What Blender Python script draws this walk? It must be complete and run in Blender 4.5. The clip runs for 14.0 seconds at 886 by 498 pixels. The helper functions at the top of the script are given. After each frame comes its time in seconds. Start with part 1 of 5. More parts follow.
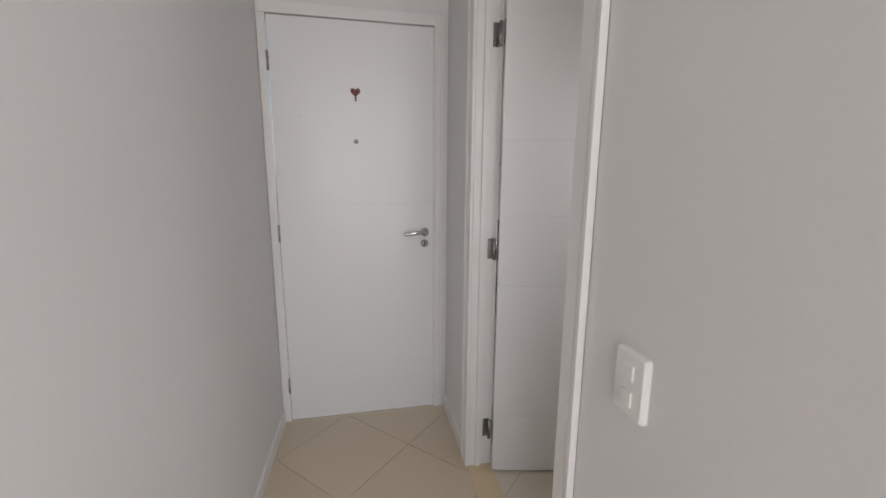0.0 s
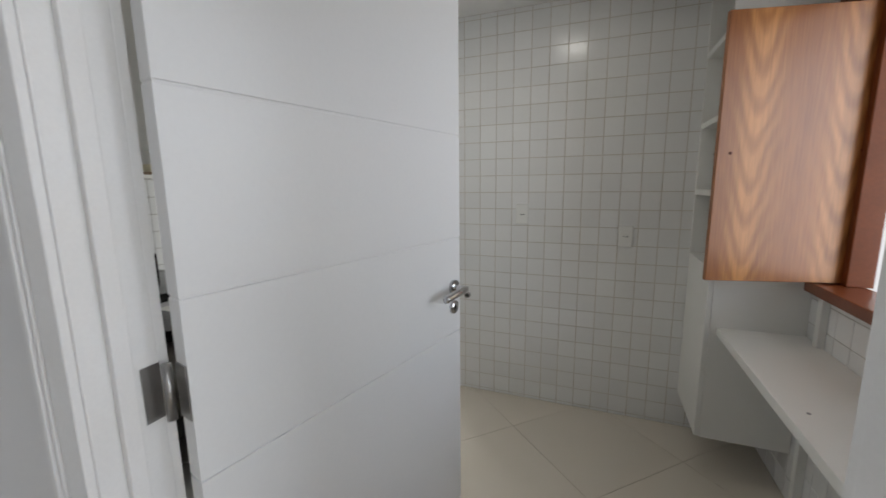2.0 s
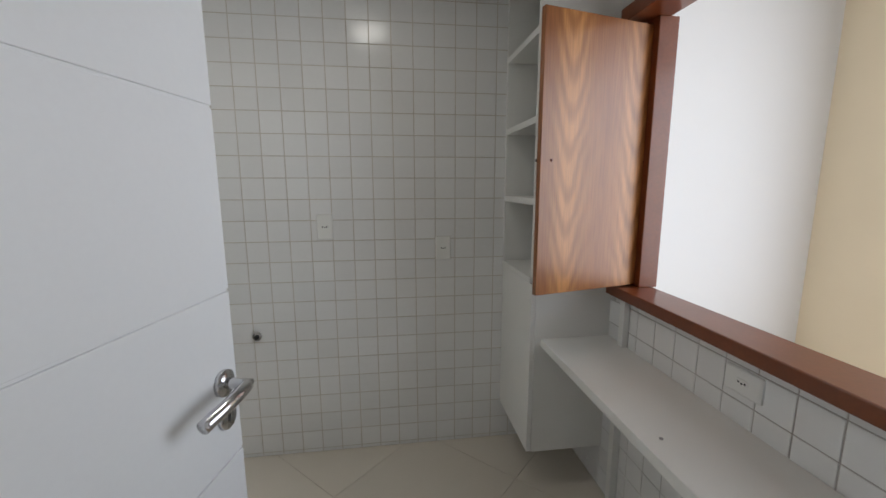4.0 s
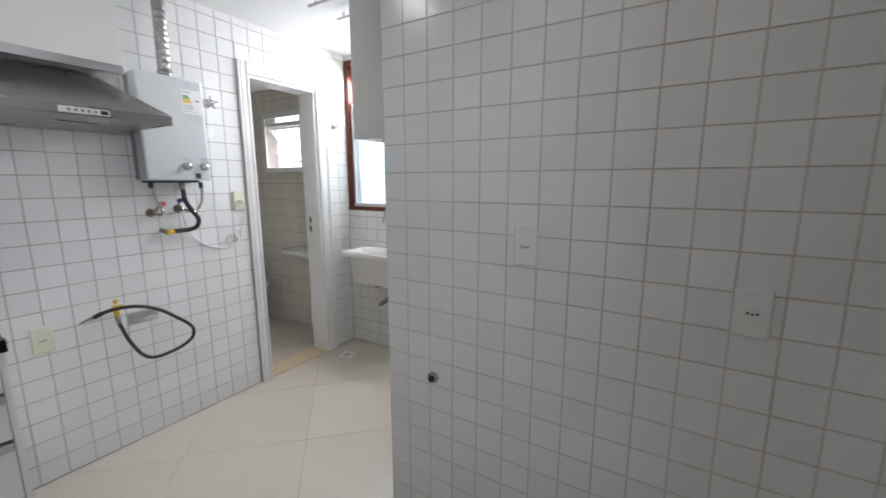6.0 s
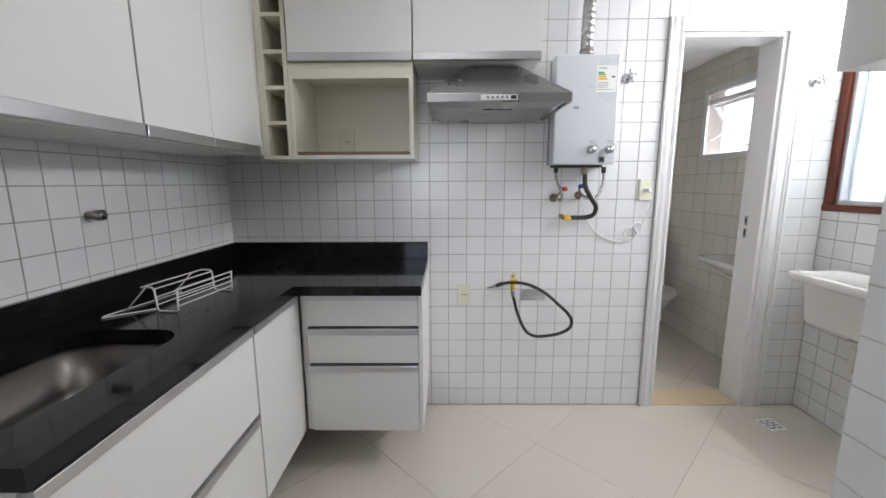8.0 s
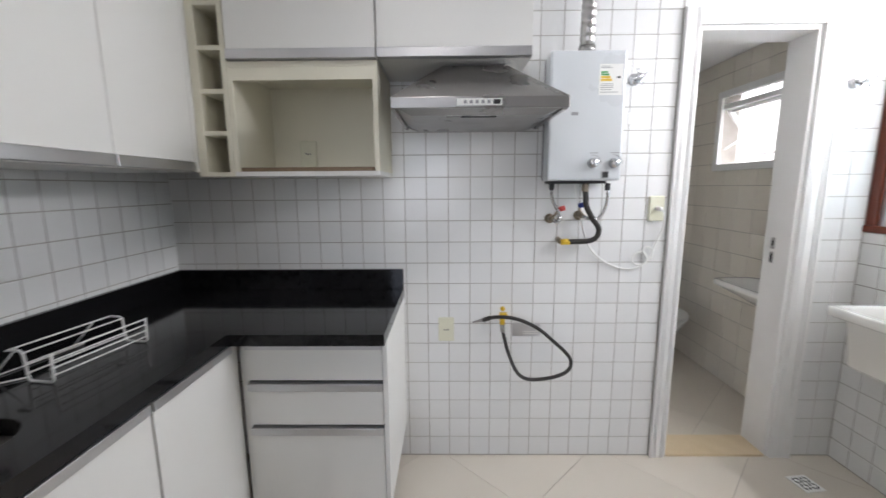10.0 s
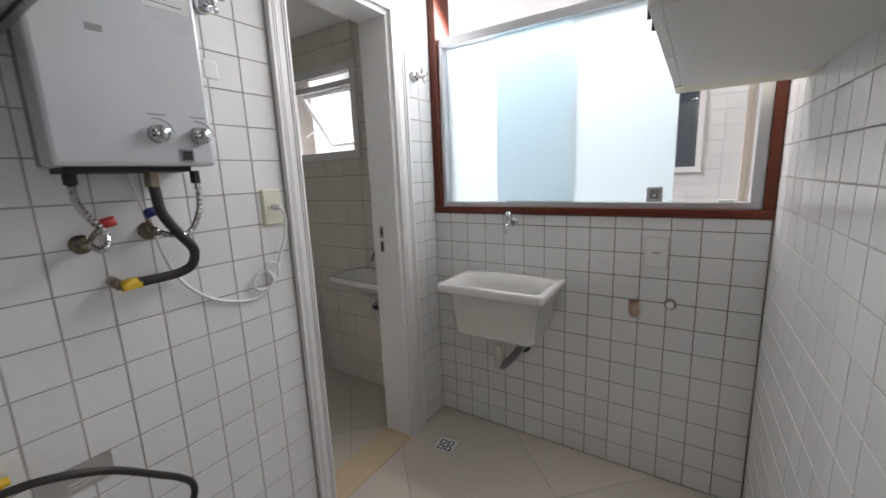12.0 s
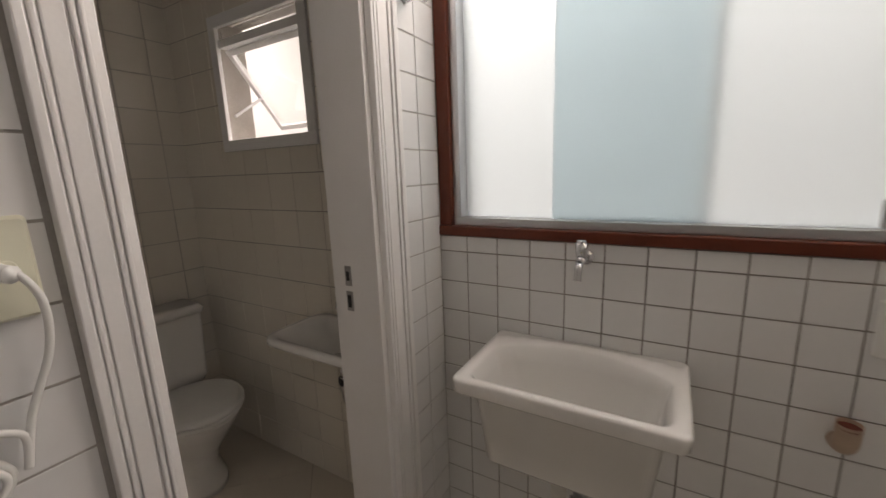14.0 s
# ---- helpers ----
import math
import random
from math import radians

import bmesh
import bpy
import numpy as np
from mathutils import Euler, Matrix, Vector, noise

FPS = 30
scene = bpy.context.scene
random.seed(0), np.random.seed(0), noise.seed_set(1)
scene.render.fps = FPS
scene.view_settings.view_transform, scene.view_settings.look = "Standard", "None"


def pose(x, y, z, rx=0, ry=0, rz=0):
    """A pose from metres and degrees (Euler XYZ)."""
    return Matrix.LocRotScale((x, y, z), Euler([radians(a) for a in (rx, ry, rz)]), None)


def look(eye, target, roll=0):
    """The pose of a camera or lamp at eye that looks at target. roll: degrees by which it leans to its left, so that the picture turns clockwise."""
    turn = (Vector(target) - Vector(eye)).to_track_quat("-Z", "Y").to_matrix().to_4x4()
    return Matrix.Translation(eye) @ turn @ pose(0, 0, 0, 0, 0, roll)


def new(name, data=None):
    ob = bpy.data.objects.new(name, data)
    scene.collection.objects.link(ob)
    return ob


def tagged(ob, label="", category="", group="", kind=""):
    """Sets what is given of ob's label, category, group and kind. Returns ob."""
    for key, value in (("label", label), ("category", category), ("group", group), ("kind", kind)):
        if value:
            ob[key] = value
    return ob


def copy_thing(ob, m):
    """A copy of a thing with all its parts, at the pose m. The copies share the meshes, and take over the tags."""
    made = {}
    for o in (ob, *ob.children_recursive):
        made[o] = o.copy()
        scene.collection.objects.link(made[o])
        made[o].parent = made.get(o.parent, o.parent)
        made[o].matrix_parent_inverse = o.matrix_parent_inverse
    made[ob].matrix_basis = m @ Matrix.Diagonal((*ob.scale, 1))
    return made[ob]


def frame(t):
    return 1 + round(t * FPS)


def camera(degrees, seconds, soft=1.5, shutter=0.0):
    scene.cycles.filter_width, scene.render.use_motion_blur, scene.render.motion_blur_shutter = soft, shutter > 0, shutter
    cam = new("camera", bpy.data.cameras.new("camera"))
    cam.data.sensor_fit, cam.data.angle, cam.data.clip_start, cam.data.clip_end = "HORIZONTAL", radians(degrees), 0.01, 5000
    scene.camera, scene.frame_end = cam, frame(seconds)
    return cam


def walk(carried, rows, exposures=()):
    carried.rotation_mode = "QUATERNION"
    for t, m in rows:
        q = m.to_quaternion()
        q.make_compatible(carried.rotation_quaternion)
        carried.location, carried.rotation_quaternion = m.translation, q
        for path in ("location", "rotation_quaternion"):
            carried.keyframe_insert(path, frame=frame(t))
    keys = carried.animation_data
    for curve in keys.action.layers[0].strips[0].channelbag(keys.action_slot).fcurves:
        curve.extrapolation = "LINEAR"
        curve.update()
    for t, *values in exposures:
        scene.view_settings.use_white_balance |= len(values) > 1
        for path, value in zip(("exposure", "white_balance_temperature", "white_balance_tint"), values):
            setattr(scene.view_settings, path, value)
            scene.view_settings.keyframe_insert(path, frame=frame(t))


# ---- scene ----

cam = camera(96.9, 14.0, shutter=0.2)
PATH = [
    (0, (3.379, -0.19, 1.342), (1.451, 0.205, 0.983), 0.4),
    (0.5, (3.069, -0.223, 1.353), (1.241, 0.512, 1.007), 0.2),
    (1, (2.8, -0.168, 1.344), (1.191, 0.976, 1.022), -0.2),
    (1.5, (2.586, -0.088, 1.347), (1.353, 1.457, 1.039), -0.3),
    (2, (2.411, -0.007, 1.348), (1.681, 1.828, 1.026), -0.7),
    (2.5, (2.259, 0.054, 1.355), (2.077, 2.015, 1.004), -1.1),
    (2.7, (2.237, 0.083, 1.344), (2.261, 2.05, 0.981), -1.2),
    (4.8, (2.319, 0.749, 1.378), (2.599, 2.706, 1.074), -0.1),
    (5, (2.303, 0.837, 1.378), (2.415, 2.809, 1.064), -0.1),
    (5.5, (2.365, 1.041, 1.371), (1.886, 2.953, 1.035), -0.3),
    (6, (2.391, 1.191, 1.369), (1.363, 2.873, 1.029), -0.1),
    (6.5, (2.327, 1.327, 1.351), (0.856, 2.638, 1.009), -0.2),
    (7, (2.254, 1.41, 1.313), (0.476, 2.261, 0.973), -0.2),
    (7.5, (2.194, 1.49, 1.285), (0.25, 1.812, 0.944), -0.2),
    (7.7, (2.168, 1.526, 1.284), (0.202, 1.632, 0.935), -0.2),
    (9.8, (1.888, 1.706, 1.36), (-0.076, 1.476, 1.062), -0.3),
    (10, (1.823, 1.682, 1.354), (-0.152, 1.657, 1.042), -0.4),
    (10.5, (1.671, 1.666, 1.34), (-0.242, 2.141, 1.001), -0.7),
    (11, (1.481, 1.721, 1.33), (-0.253, 2.654, 0.982), -1.3),
    (11.5, (1.32, 1.799, 1.338), (-0.124, 3.136, 0.98), -1.9),
    (12, (1.175, 1.86, 1.33), (0.1, 3.506, 0.961), -2.3),
    (12.5, (0.982, 1.92, 1.344), (0.284, 3.758, 0.978), -2.0),
    (13, (0.882, 2.08, 1.339), (0.33, 3.968, 0.975), -1.7),
    (13.5, (0.771, 2.31, 1.327), (0.097, 4.159, 0.968), -1.6),
    (14, (0.639, 2.526, 1.339), (-0.356, 4.216, 0.946), -2.1),
]
EXPOSURES = [(0.0, 0.4, 7100, 13), (1.0, 0.5, 6700, 9), (1.5, 0.55, 6600, 8), (2.5, 0.75, 6500, 8), (5.0, 0.55, 6400, 9), (5.5, 0.6, 6150, 11), (6.5, 0.5, 6200, 12), (7.5, 0.8, 6200, 13), (10.0, 0.85, 6250, 13), (10.5, 0.65, 6250, 13), (11.5, 0.1, 6250, 14), (12.5, -0.3, 6700, 15), (13.3, -0.6, 7100, 18), (14.0, -0.6, 7600, 20)]
walk(cam, [(t, look(eye, target, roll)) for t, eye, target, roll in PATH],
     exposures=EXPOSURES)

# ---- light ----
HX = 4.92           # far end of the living room
world = bpy.data.worlds.new("sky")
scene.world = world
world.use_nodes = True
_sky = world.node_tree.nodes.new("ShaderNodeTexSky")
_sky.sky_type, _sky.sun_disc = "NISHITA", False
_sky.sun_elevation, _sky.sun_rotation = radians(55), radians(140)
world.node_tree.links.new(_sky.outputs[0], world.node_tree.nodes["Background"].inputs[0])
world.node_tree.nodes["Background"].inputs[1].default_value = 0.12


def sun_lamp():
    d = bpy.data.lights.new("sun", "SUN")
    d.energy, d.angle, d.color = 1.0, radians(15), (1.0, 0.96, 0.9)
    ob = new("sun", d)
    ob.matrix_world = look((0, 0, 20), (3.0, 5.0, 0))
    return ob


def window_light(name, eye, target, w, h, power, color=(0.93, 0.97, 1.0)):
    """Daylight that enters by a real window's opening."""
    d = bpy.data.lights.new(name, "AREA")
    d.shape, d.size, d.size_y, d.energy, d.color = "RECTANGLE", w, h, power, color
    ob = new(name, d)
    ob.matrix_world = look(eye, target)
    return ob


sun_lamp()
# the sky above the light shaft, and the living room's window
window_light("shaft_sky_daylight", (-0.4, 5.0, 4.3), (0.1, 3.7, 1.5), 3.5, 1.5, 13, (1.0, 0.88, 1.0))
window_light("transom_daylight", (0.7, 3.69, 2.12), (0.7, 2.3, 0.6), 1.24, 0.24, 20, (1.0, 0.985, 0.985))
window_light("bathroom_sky_daylight", (-0.8, 4.7, 3.0), (-0.8, 3.65, 1.7), 1.1, 0.9, 110, (1.0, 0.985, 0.985))
for _x in (1.05, 2.2):
    _d = bpy.data.lights.new("downlight_lamp", "AREA")
    _d.shape, _d.size, _d.energy, _d.color = "DISK", 0.2, 1.3, (1.0, 0.96, 0.9)
    new("downlight_lamp", _d).location = (_x, 1.58, 2.31)
window_light("living_window_daylight", (HX - 0.02, 0.45, 1.4), (3.0, 0.45, 1.3), 2.6, 2.0, 40, (0.86, 0.9, 1.0))


# ---- materials ----
def mat(name, base, rough=0.5, metal=0.0, spot=0.0, scale=6.0, fine=0.0, fine_scale=180.0, bump=0.0, spec=0.5, rvar=0.0, coat=0.0, tint=None, perobj=0.0):
    """A surface with variation at two scales: broad stains (spot) and fine grain (fine, bump)."""
    m = bpy.data.materials.new(name)
    m.use_nodes = True
    nt = m.node_tree
    b = nt.nodes["Principled BSDF"]
    b.inputs["Roughness"].default_value, b.inputs["Metallic"].default_value = rough, metal
    b.inputs["Specular IOR Level"].default_value, b.inputs["Coat Weight"].default_value = spec, coat
    tc = nt.nodes.new("ShaderNodeTexCoord")
    geo = nt.nodes.new("ShaderNodeNewGeometry")
    n1 = nt.nodes.new("ShaderNodeTexNoise")
    n1.inputs["Scale"].default_value, n1.inputs["Detail"].default_value = scale, 5
    nt.links.new(geo.outputs["Position"], n1.inputs["Vector"])
    n2 = nt.nodes.new("ShaderNodeTexNoise")
    n2.inputs["Scale"].default_value, n2.inputs["Detail"].default_value = fine_scale, 3
    nt.links.new(geo.outputs["Position"], n2.inputs["Vector"])
    dark = tint or tuple(c * 0.6 for c in base)

    def mix(a, bcol, fac_socket, amount):
        ramp = nt.nodes.new("ShaderNodeMapRange")
        ramp.inputs[1].default_value, ramp.inputs[2].default_value = 0.35, 0.75
        ramp.inputs[3].default_value, ramp.inputs[4].default_value = 0.0, amount
        nt.links.new(fac_socket, ramp.inputs[0])
        mx = nt.nodes.new("ShaderNodeMix")
        mx.data_type = "RGBA"
        nt.links.new(ramp.outputs[0], mx.inputs[0])
        if isinstance(a, tuple):
            mx.inputs[6].default_value = (*a, 1)
        else:
            nt.links.new(a, mx.inputs[6])
        mx.inputs[7].default_value = (*bcol, 1)
        return mx.outputs[2]

    col = mix(tuple(base), dark, n1.outputs[0], spot)
    if fine:
        col = mix(col, tuple(c * 0.5 for c in base), n2.outputs[0], fine)
    if perobj:
        oi = nt.nodes.new("ShaderNodeObjectInfo")
        mr = nt.nodes.new("ShaderNodeMapRange")
        mr.inputs[3].default_value, mr.inputs[4].default_value = 1 - perobj, 1 + perobj
        nt.links.new(oi.outputs["Random"], mr.inputs[0])
        hs = nt.nodes.new("ShaderNodeHueSaturation")
        nt.links.new(mr.outputs[0], hs.inputs["Value"])
        nt.links.new(col, hs.inputs["Color"])
        col = hs.outputs[0]
    nt.links.new(col, b.inputs["Base Color"])
    if rvar:
        mr = nt.nodes.new("ShaderNodeMapRange")
        mr.inputs[1].default_value, mr.inputs[2].default_value = 0.3, 0.7
        mr.inputs[3].default_value, mr.inputs[4].default_value = max(0, rough - rvar), rough + rvar
        nt.links.new(n1.outputs[0], mr.inputs[0])
        nt.links.new(mr.outputs[0], b.inputs["Roughness"])
    if bump:
        bp = nt.nodes.new("ShaderNodeBump")
        bp.inputs["Strength"].default_value, bp.inputs["Distance"].default_value = bump, 0.002
        nt.links.new(n2.outputs[0], bp.inputs["Height"])
        nt.links.new(bp.outputs[0], b.inputs["Normal"])
    return m


WALL_TILE = mat("glazed_white_tile", (0.80, 0.80, 0.79), 0.17, spot=0.1, scale=3, fine=0.03, fine_scale=60, bump=0.04, rvar=0.05, tint=(0.72, 0.72, 0.68), perobj=0.03)
GROUT = mat("grey_grout", (0.48, 0.455, 0.42), 0.9, spot=0.65, scale=4, fine=0.25, bump=0.3, tint=(0.31, 0.285, 0.255))
STAINED_GROUT = mat("stained_grey_grout", (0.36, 0.33, 0.30), 0.9, spot=0.8, scale=3, fine=0.3, bump=0.3, tint=(0.10, 0.09, 0.08))
BEIGE_GROUT = mat("beige_grout", (0.65, 0.605, 0.535), 0.9, spot=0.6, scale=5, fine=0.25, bump=0.3, tint=(0.46, 0.41, 0.34))
BATH_TILE = mat("cream_bathroom_tile", (0.76, 0.72, 0.64), 0.16, spot=0.15, scale=3, fine=0.03, fine_scale=60, bump=0.04, rvar=0.05, tint=(0.70, 0.65, 0.55), perobj=0.03)
FLOOR_TILE = mat("cream_porcelain", (0.68, 0.625, 0.54), 0.12, spot=0.25, scale=2.5, fine=0.08, fine_scale=240, bump=0.01, rvar=0.05, tint=(0.62, 0.57, 0.48), perobj=0.03)
FLOOR_GROUT = mat("floor_grout", (0.36, 0.32, 0.27), 0.9, spot=0.4, scale=9, fine=0.3, tint=(0.25, 0.2, 0.16))
HALL_TILE = mat("beige_ceramic", (0.62, 0.52, 0.39), 0.3, spot=0.07, scale=6, fine=0.12, fine_scale=90, bump=0.03, rvar=0.02, tint=(0.56, 0.46, 0.34), perobj=0.04)
PAINT = mat("wall_paint", (0.74, 0.73, 0.72), 0.7, spot=0.18, scale=1.8, fine=0.05, fine_scale=300, bump=0.08, tint=(0.68, 0.67, 0.65))
# Wall paint with warm light put into its colour, for the east wall.
WARM_LIT_CREAM = mat("warm_lit_cream", (0.78, 0.66, 0.47), 0.75, spot=0.12, scale=1.5, bump=0.05, fine=0.02)
CEIL = mat("ceiling_paint", (0.82, 0.82, 0.81), 0.8, spot=0.12, scale=1.5, bump=0.05, fine=0.02)
DOOR_PAINT = mat("white_enamel", (0.79, 0.79, 0.785), 0.35, spot=0.05, scale=0.9, fine=0.03, fine_scale=120, bump=0.03, rvar=0.1, tint=(0.72, 0.70, 0.66))
TRIM = mat("trim_enamel", (0.80, 0.79, 0.775), 0.4, spot=0.2, scale=9, fine=0.06, fine_scale=200, bump=0.06, tint=(0.70, 0.66, 0.60))
LAMINATE = mat("white_laminate", (0.77, 0.765, 0.735), 0.42, spot=0.02, scale=0.8, fine=0.02)
CREAM = mat("cream_laminate", (0.78, 0.75, 0.62), 0.45, spot=0.1, scale=3, fine=0.03, tint=(0.70, 0.66, 0.52))
GRANITE = mat("black_granite", (0.008, 0.008, 0.009), 0.08, spot=0.4, scale=30, fine=0.4, fine_scale=500, rvar=0.03, spec=0.3, tint=(0.016, 0.015, 0.015))
ALU = mat("brushed_aluminium", (0.62, 0.62, 0.63), 0.38, metal=1.0, spot=0.15, scale=8, fine=0.1, fine_scale=400, rvar=0.06)
STEEL = mat("stainless_steel", (0.37, 0.36, 0.35), 0.3, metal=1.0, spot=0.2, scale=5, fine=0.1, fine_scale=300, rvar=0.08)
SINK_STEEL = mat("dull_sink_steel", (0.22, 0.205, 0.19), 0.34, metal=1.0, spot=0.3, scale=6, fine=0.1, fine_scale=300, rvar=0.06)
CHROME = mat("chrome", (0.62, 0.62, 0.63), 0.12, metal=1.0, spot=0.15, scale=40, rvar=0.05)
WHITE_WIRE = mat("white_coated_wire", (0.8, 0.8, 0.78), 0.4, spot=0.1)
CERAMIC = mat("white_vitreous_china", (0.82, 0.81, 0.78), 0.1, spot=0.1, scale=4, fine=0.02, coat=0.4, tint=(0.76, 0.74, 0.70))
PLASTIC = mat("white_plastic", (0.80, 0.80, 0.77), 0.35, spot=0.08, scale=15, fine=0.03)
OLD_PLASTIC = mat("yellowed_plastic", (0.74, 0.73, 0.58), 0.35, spot=0.15, scale=15, fine=0.03)
DARK = mat("dark_slot", (0.02, 0.02, 0.02), 0.6, spot=0.2)
RUBBER = mat("black_rubber_hose", (0.025, 0.022, 0.02), 0.5, spot=0.4, scale=40, fine=0.2, tint=(0.06, 0.05, 0.04))
YELLOW = mat("yellow_valve_paint", (0.75, 0.50, 0.03), 0.45, spot=0.3, scale=60, tint=(0.5, 0.3, 0.05))
BRASS = mat("tarnished_brass", (0.34, 0.29, 0.23), 0.4, metal=1.0, spot=0.5, scale=40)
HEATER = mat("grey_white_enamel", (0.60, 0.625, 0.64), 0.3, spot=0.06, scale=4, fine=0.02, rvar=0.05)
STONE = mat("yellow_marble_sill", (0.68, 0.55, 0.36), 0.3, spot=0.4, scale=14, fine=0.15, tint=(0.58, 0.44, 0.26))
MAHOGANY = mat("red_mahogany_varnish", (0.145, 0.031, 0.014), 0.34, spot=0.5, scale=10, fine=0.3, fine_scale=90, bump=0.05, coat=0.05, spec=0.35, tint=(0.11, 0.024, 0.011))
HATCH_WOOD = mat("orange_brown_varnish", (0.21, 0.058, 0.02), 0.3, spot=0.5, scale=8, fine=0.3, fine_scale=90, bump=0.05, coat=0.15, tint=(0.13, 0.032, 0.012))
PVC = mat("beige_pvc", (0.52, 0.39, 0.29), 0.45, spot=0.3, scale=30)
PVC_WHITE = mat("white_pvc", (0.74, 0.72, 0.66), 0.4, spot=0.3, scale=30)
RED = mat("red_cap", (0.6, 0.06, 0.05), 0.4, spot=0.2)
BLUE = mat("blue_cap", (0.03, 0.05, 0.25), 0.4, spot=0.2)
GREEN = mat("green_label_bar", (0.05, 0.3, 0.08), 0.5, spot=0.1)
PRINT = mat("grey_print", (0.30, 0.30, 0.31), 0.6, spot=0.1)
HEART = mat("dark_red_wood", (0.16, 0.03, 0.015), 0.5, spot=0.3, scale=40)
FELT = mat("brown_edge_band", (0.22, 0.15, 0.09), 0.6, spot=0.3, scale=40)


def wood_material():
    """Varnished book-matched veneer: nested arches in each half, fine pores along the height."""
    m = bpy.data.materials.new("veneer_wood")
    m.use_nodes = True
    nt = m.node_tree
    b = nt.nodes["Principled BSDF"]

    def math_node(op, a, c=None):
        n = nt.nodes.new("ShaderNodeMath")
        n.operation = op
        for k, v in enumerate((a, c)):
            if v is None:
                continue
            if isinstance(v, (int, float)):
                n.inputs[k].default_value = v
            else:
                nt.links.new(v, n.inputs[k])
        return n.outputs[0]
    tc = nt.nodes.new("ShaderNodeTexCoord")
    sep = nt.nodes.new("ShaderNodeSeparateXYZ")
    nt.links.new(tc.outputs["Object"], sep.inputs[0])
    wob = nt.nodes.new("ShaderNodeTexNoise")
    wob.inputs["Scale"].default_value, wob.inputs["Detail"].default_value = 5.0, 3.0
    nt.links.new(tc.outputs["Object"], wob.inputs["Vector"])
    w = math_node("SUBTRACT", wob.outputs[0], 0.5)
    half = math_node("ABSOLUTE", math_node("SUBTRACT", sep.outputs[0], 0.25))
    d = math_node("ADD", math_node("SUBTRACT", half, 0.15), math_node("MULTIPLY", w, 0.03))
    d2 = math_node("MULTIPLY", d, d)
    soft = math_node("DIVIDE", math_node("MULTIPLY", d2, 70.0), math_node("ADD", 1.0, math_node("MULTIPLY", d2, 160.0)))
    f = math_node("ADD", math_node("SUBTRACT", math_node("MULTIPLY", sep.outputs[2], 1.0), soft), math_node("MULTIPLY", w, 0.10))
    q = math_node("MULTIPLY", d2, 330.0)
    fade = math_node("DIVIDE", 0.5, math_node("ADD", 1.0, math_node("MULTIPLY", q, q)))
    band = math_node("ADD", math_node("MULTIPLY", math_node("SINE", math_node("MULTIPLY", f, 46.0)), math_node("MULTIPLY", fade, 0.62)), math_node("ADD", math_node("MULTIPLY", fade, 1.0), 0.2))
    ramp = nt.nodes.new("ShaderNodeValToRGB")
    ramp.color_ramp.elements[0].color, ramp.color_ramp.elements[0].position = (0.26, 0.082, 0.022, 1), 0.0
    ramp.color_ramp.elements[1].color, ramp.color_ramp.elements[1].position = (0.57, 0.255, 0.078, 1), 0.85
    nt.links.new(band, ramp.inputs[0])
    g = nt.nodes.new("ShaderNodeTexNoise")
    g.inputs["Scale"].default_value, g.inputs["Detail"].default_value = 30, 6
    mp2 = nt.nodes.new("ShaderNodeMapping")
    mp2.inputs["Scale"].default_value = (8, 8, 0.3)
    nt.links.new(tc.outputs["Object"], mp2.inputs[0])
    nt.links.new(mp2.outputs[0], g.inputs["Vector"])
    big = nt.nodes.new("ShaderNodeTexNoise")
    big.inputs["Scale"].default_value = 2.2
    mp3 = nt.nodes.new("ShaderNodeMapping")
    mp3.inputs["Scale"].default_value = (5, 5, 0.25)
    nt.links.new(tc.outputs["Object"], mp3.inputs[0])
    nt.links.new(mp3.outputs[0], big.inputs["Vector"])
    col = ramp.outputs[0]
    for tex, lo, hi, amount in ((g, (0.5, 0.45, 0.42, 1), (1, 1, 1, 1), 0.45), (big, (0.55, 0.46, 0.42, 1), (1, 1, 1, 1), 0.45)):
        mx = nt.nodes.new("ShaderNodeMix")
        mx.data_type, mx.blend_type = "RGBA", "MULTIPLY"
        mx.inputs[0].default_value = amount
        cr = nt.nodes.new("ShaderNodeValToRGB")
        cr.color_ramp.elements[0].color, cr.color_ramp.elements[0].position = lo, 0.35
        cr.color_ramp.elements[1].color, cr.color_ramp.elements[1].position = hi, 0.62
        nt.links.new(tex.outputs[0], cr.inputs[0])
        nt.links.new(col, mx.inputs[6])
        nt.links.new(cr.outputs[0], mx.inputs[7])
        col = mx.outputs[2]
    nt.links.new(col, b.inputs["Base Color"])
    b.inputs["Roughness"].default_value = 0.36
    b.inputs["Coat Weight"].default_value, b.inputs["Coat Roughness"].default_value = 0.2, 0.26
    return m


VENEER = wood_material()


def glass_material(name, color, rough, ior=1.45, frosted=False):
    m = bpy.data.materials.new(name)
    m.use_nodes = True
    nt = m.node_tree
    b = nt.nodes["Principled BSDF"]
    b.inputs["Base Color"].default_value = (*color, 1)
    b.inputs["Roughness"].default_value, b.inputs["IOR"].default_value = rough, ior
    b.inputs["Transmission Weight"].default_value = 1.0
    if frosted:
        # acid-etched face: scatters part of the light that goes through
        t = nt.nodes.new("ShaderNodeBsdfTranslucent")
        t.inputs[0].default_value = (*color, 1)
        mx = nt.nodes.new("ShaderNodeMixShader")
        mx.inputs[0].default_value = 0.75
        nt.links.new(b.outputs[0], mx.inputs[1])
        nt.links.new(t.outputs[0], mx.inputs[2])
        nt.links.new(mx.outputs[0], nt.nodes["Material Output"].inputs[0])
    return m


GLASS = glass_material("clear_glass", (0.97, 0.99, 0.98), 0.0)
FROST = glass_material("frosted_glass", (0.78, 0.85, 0.875), 0.55, frosted=True)


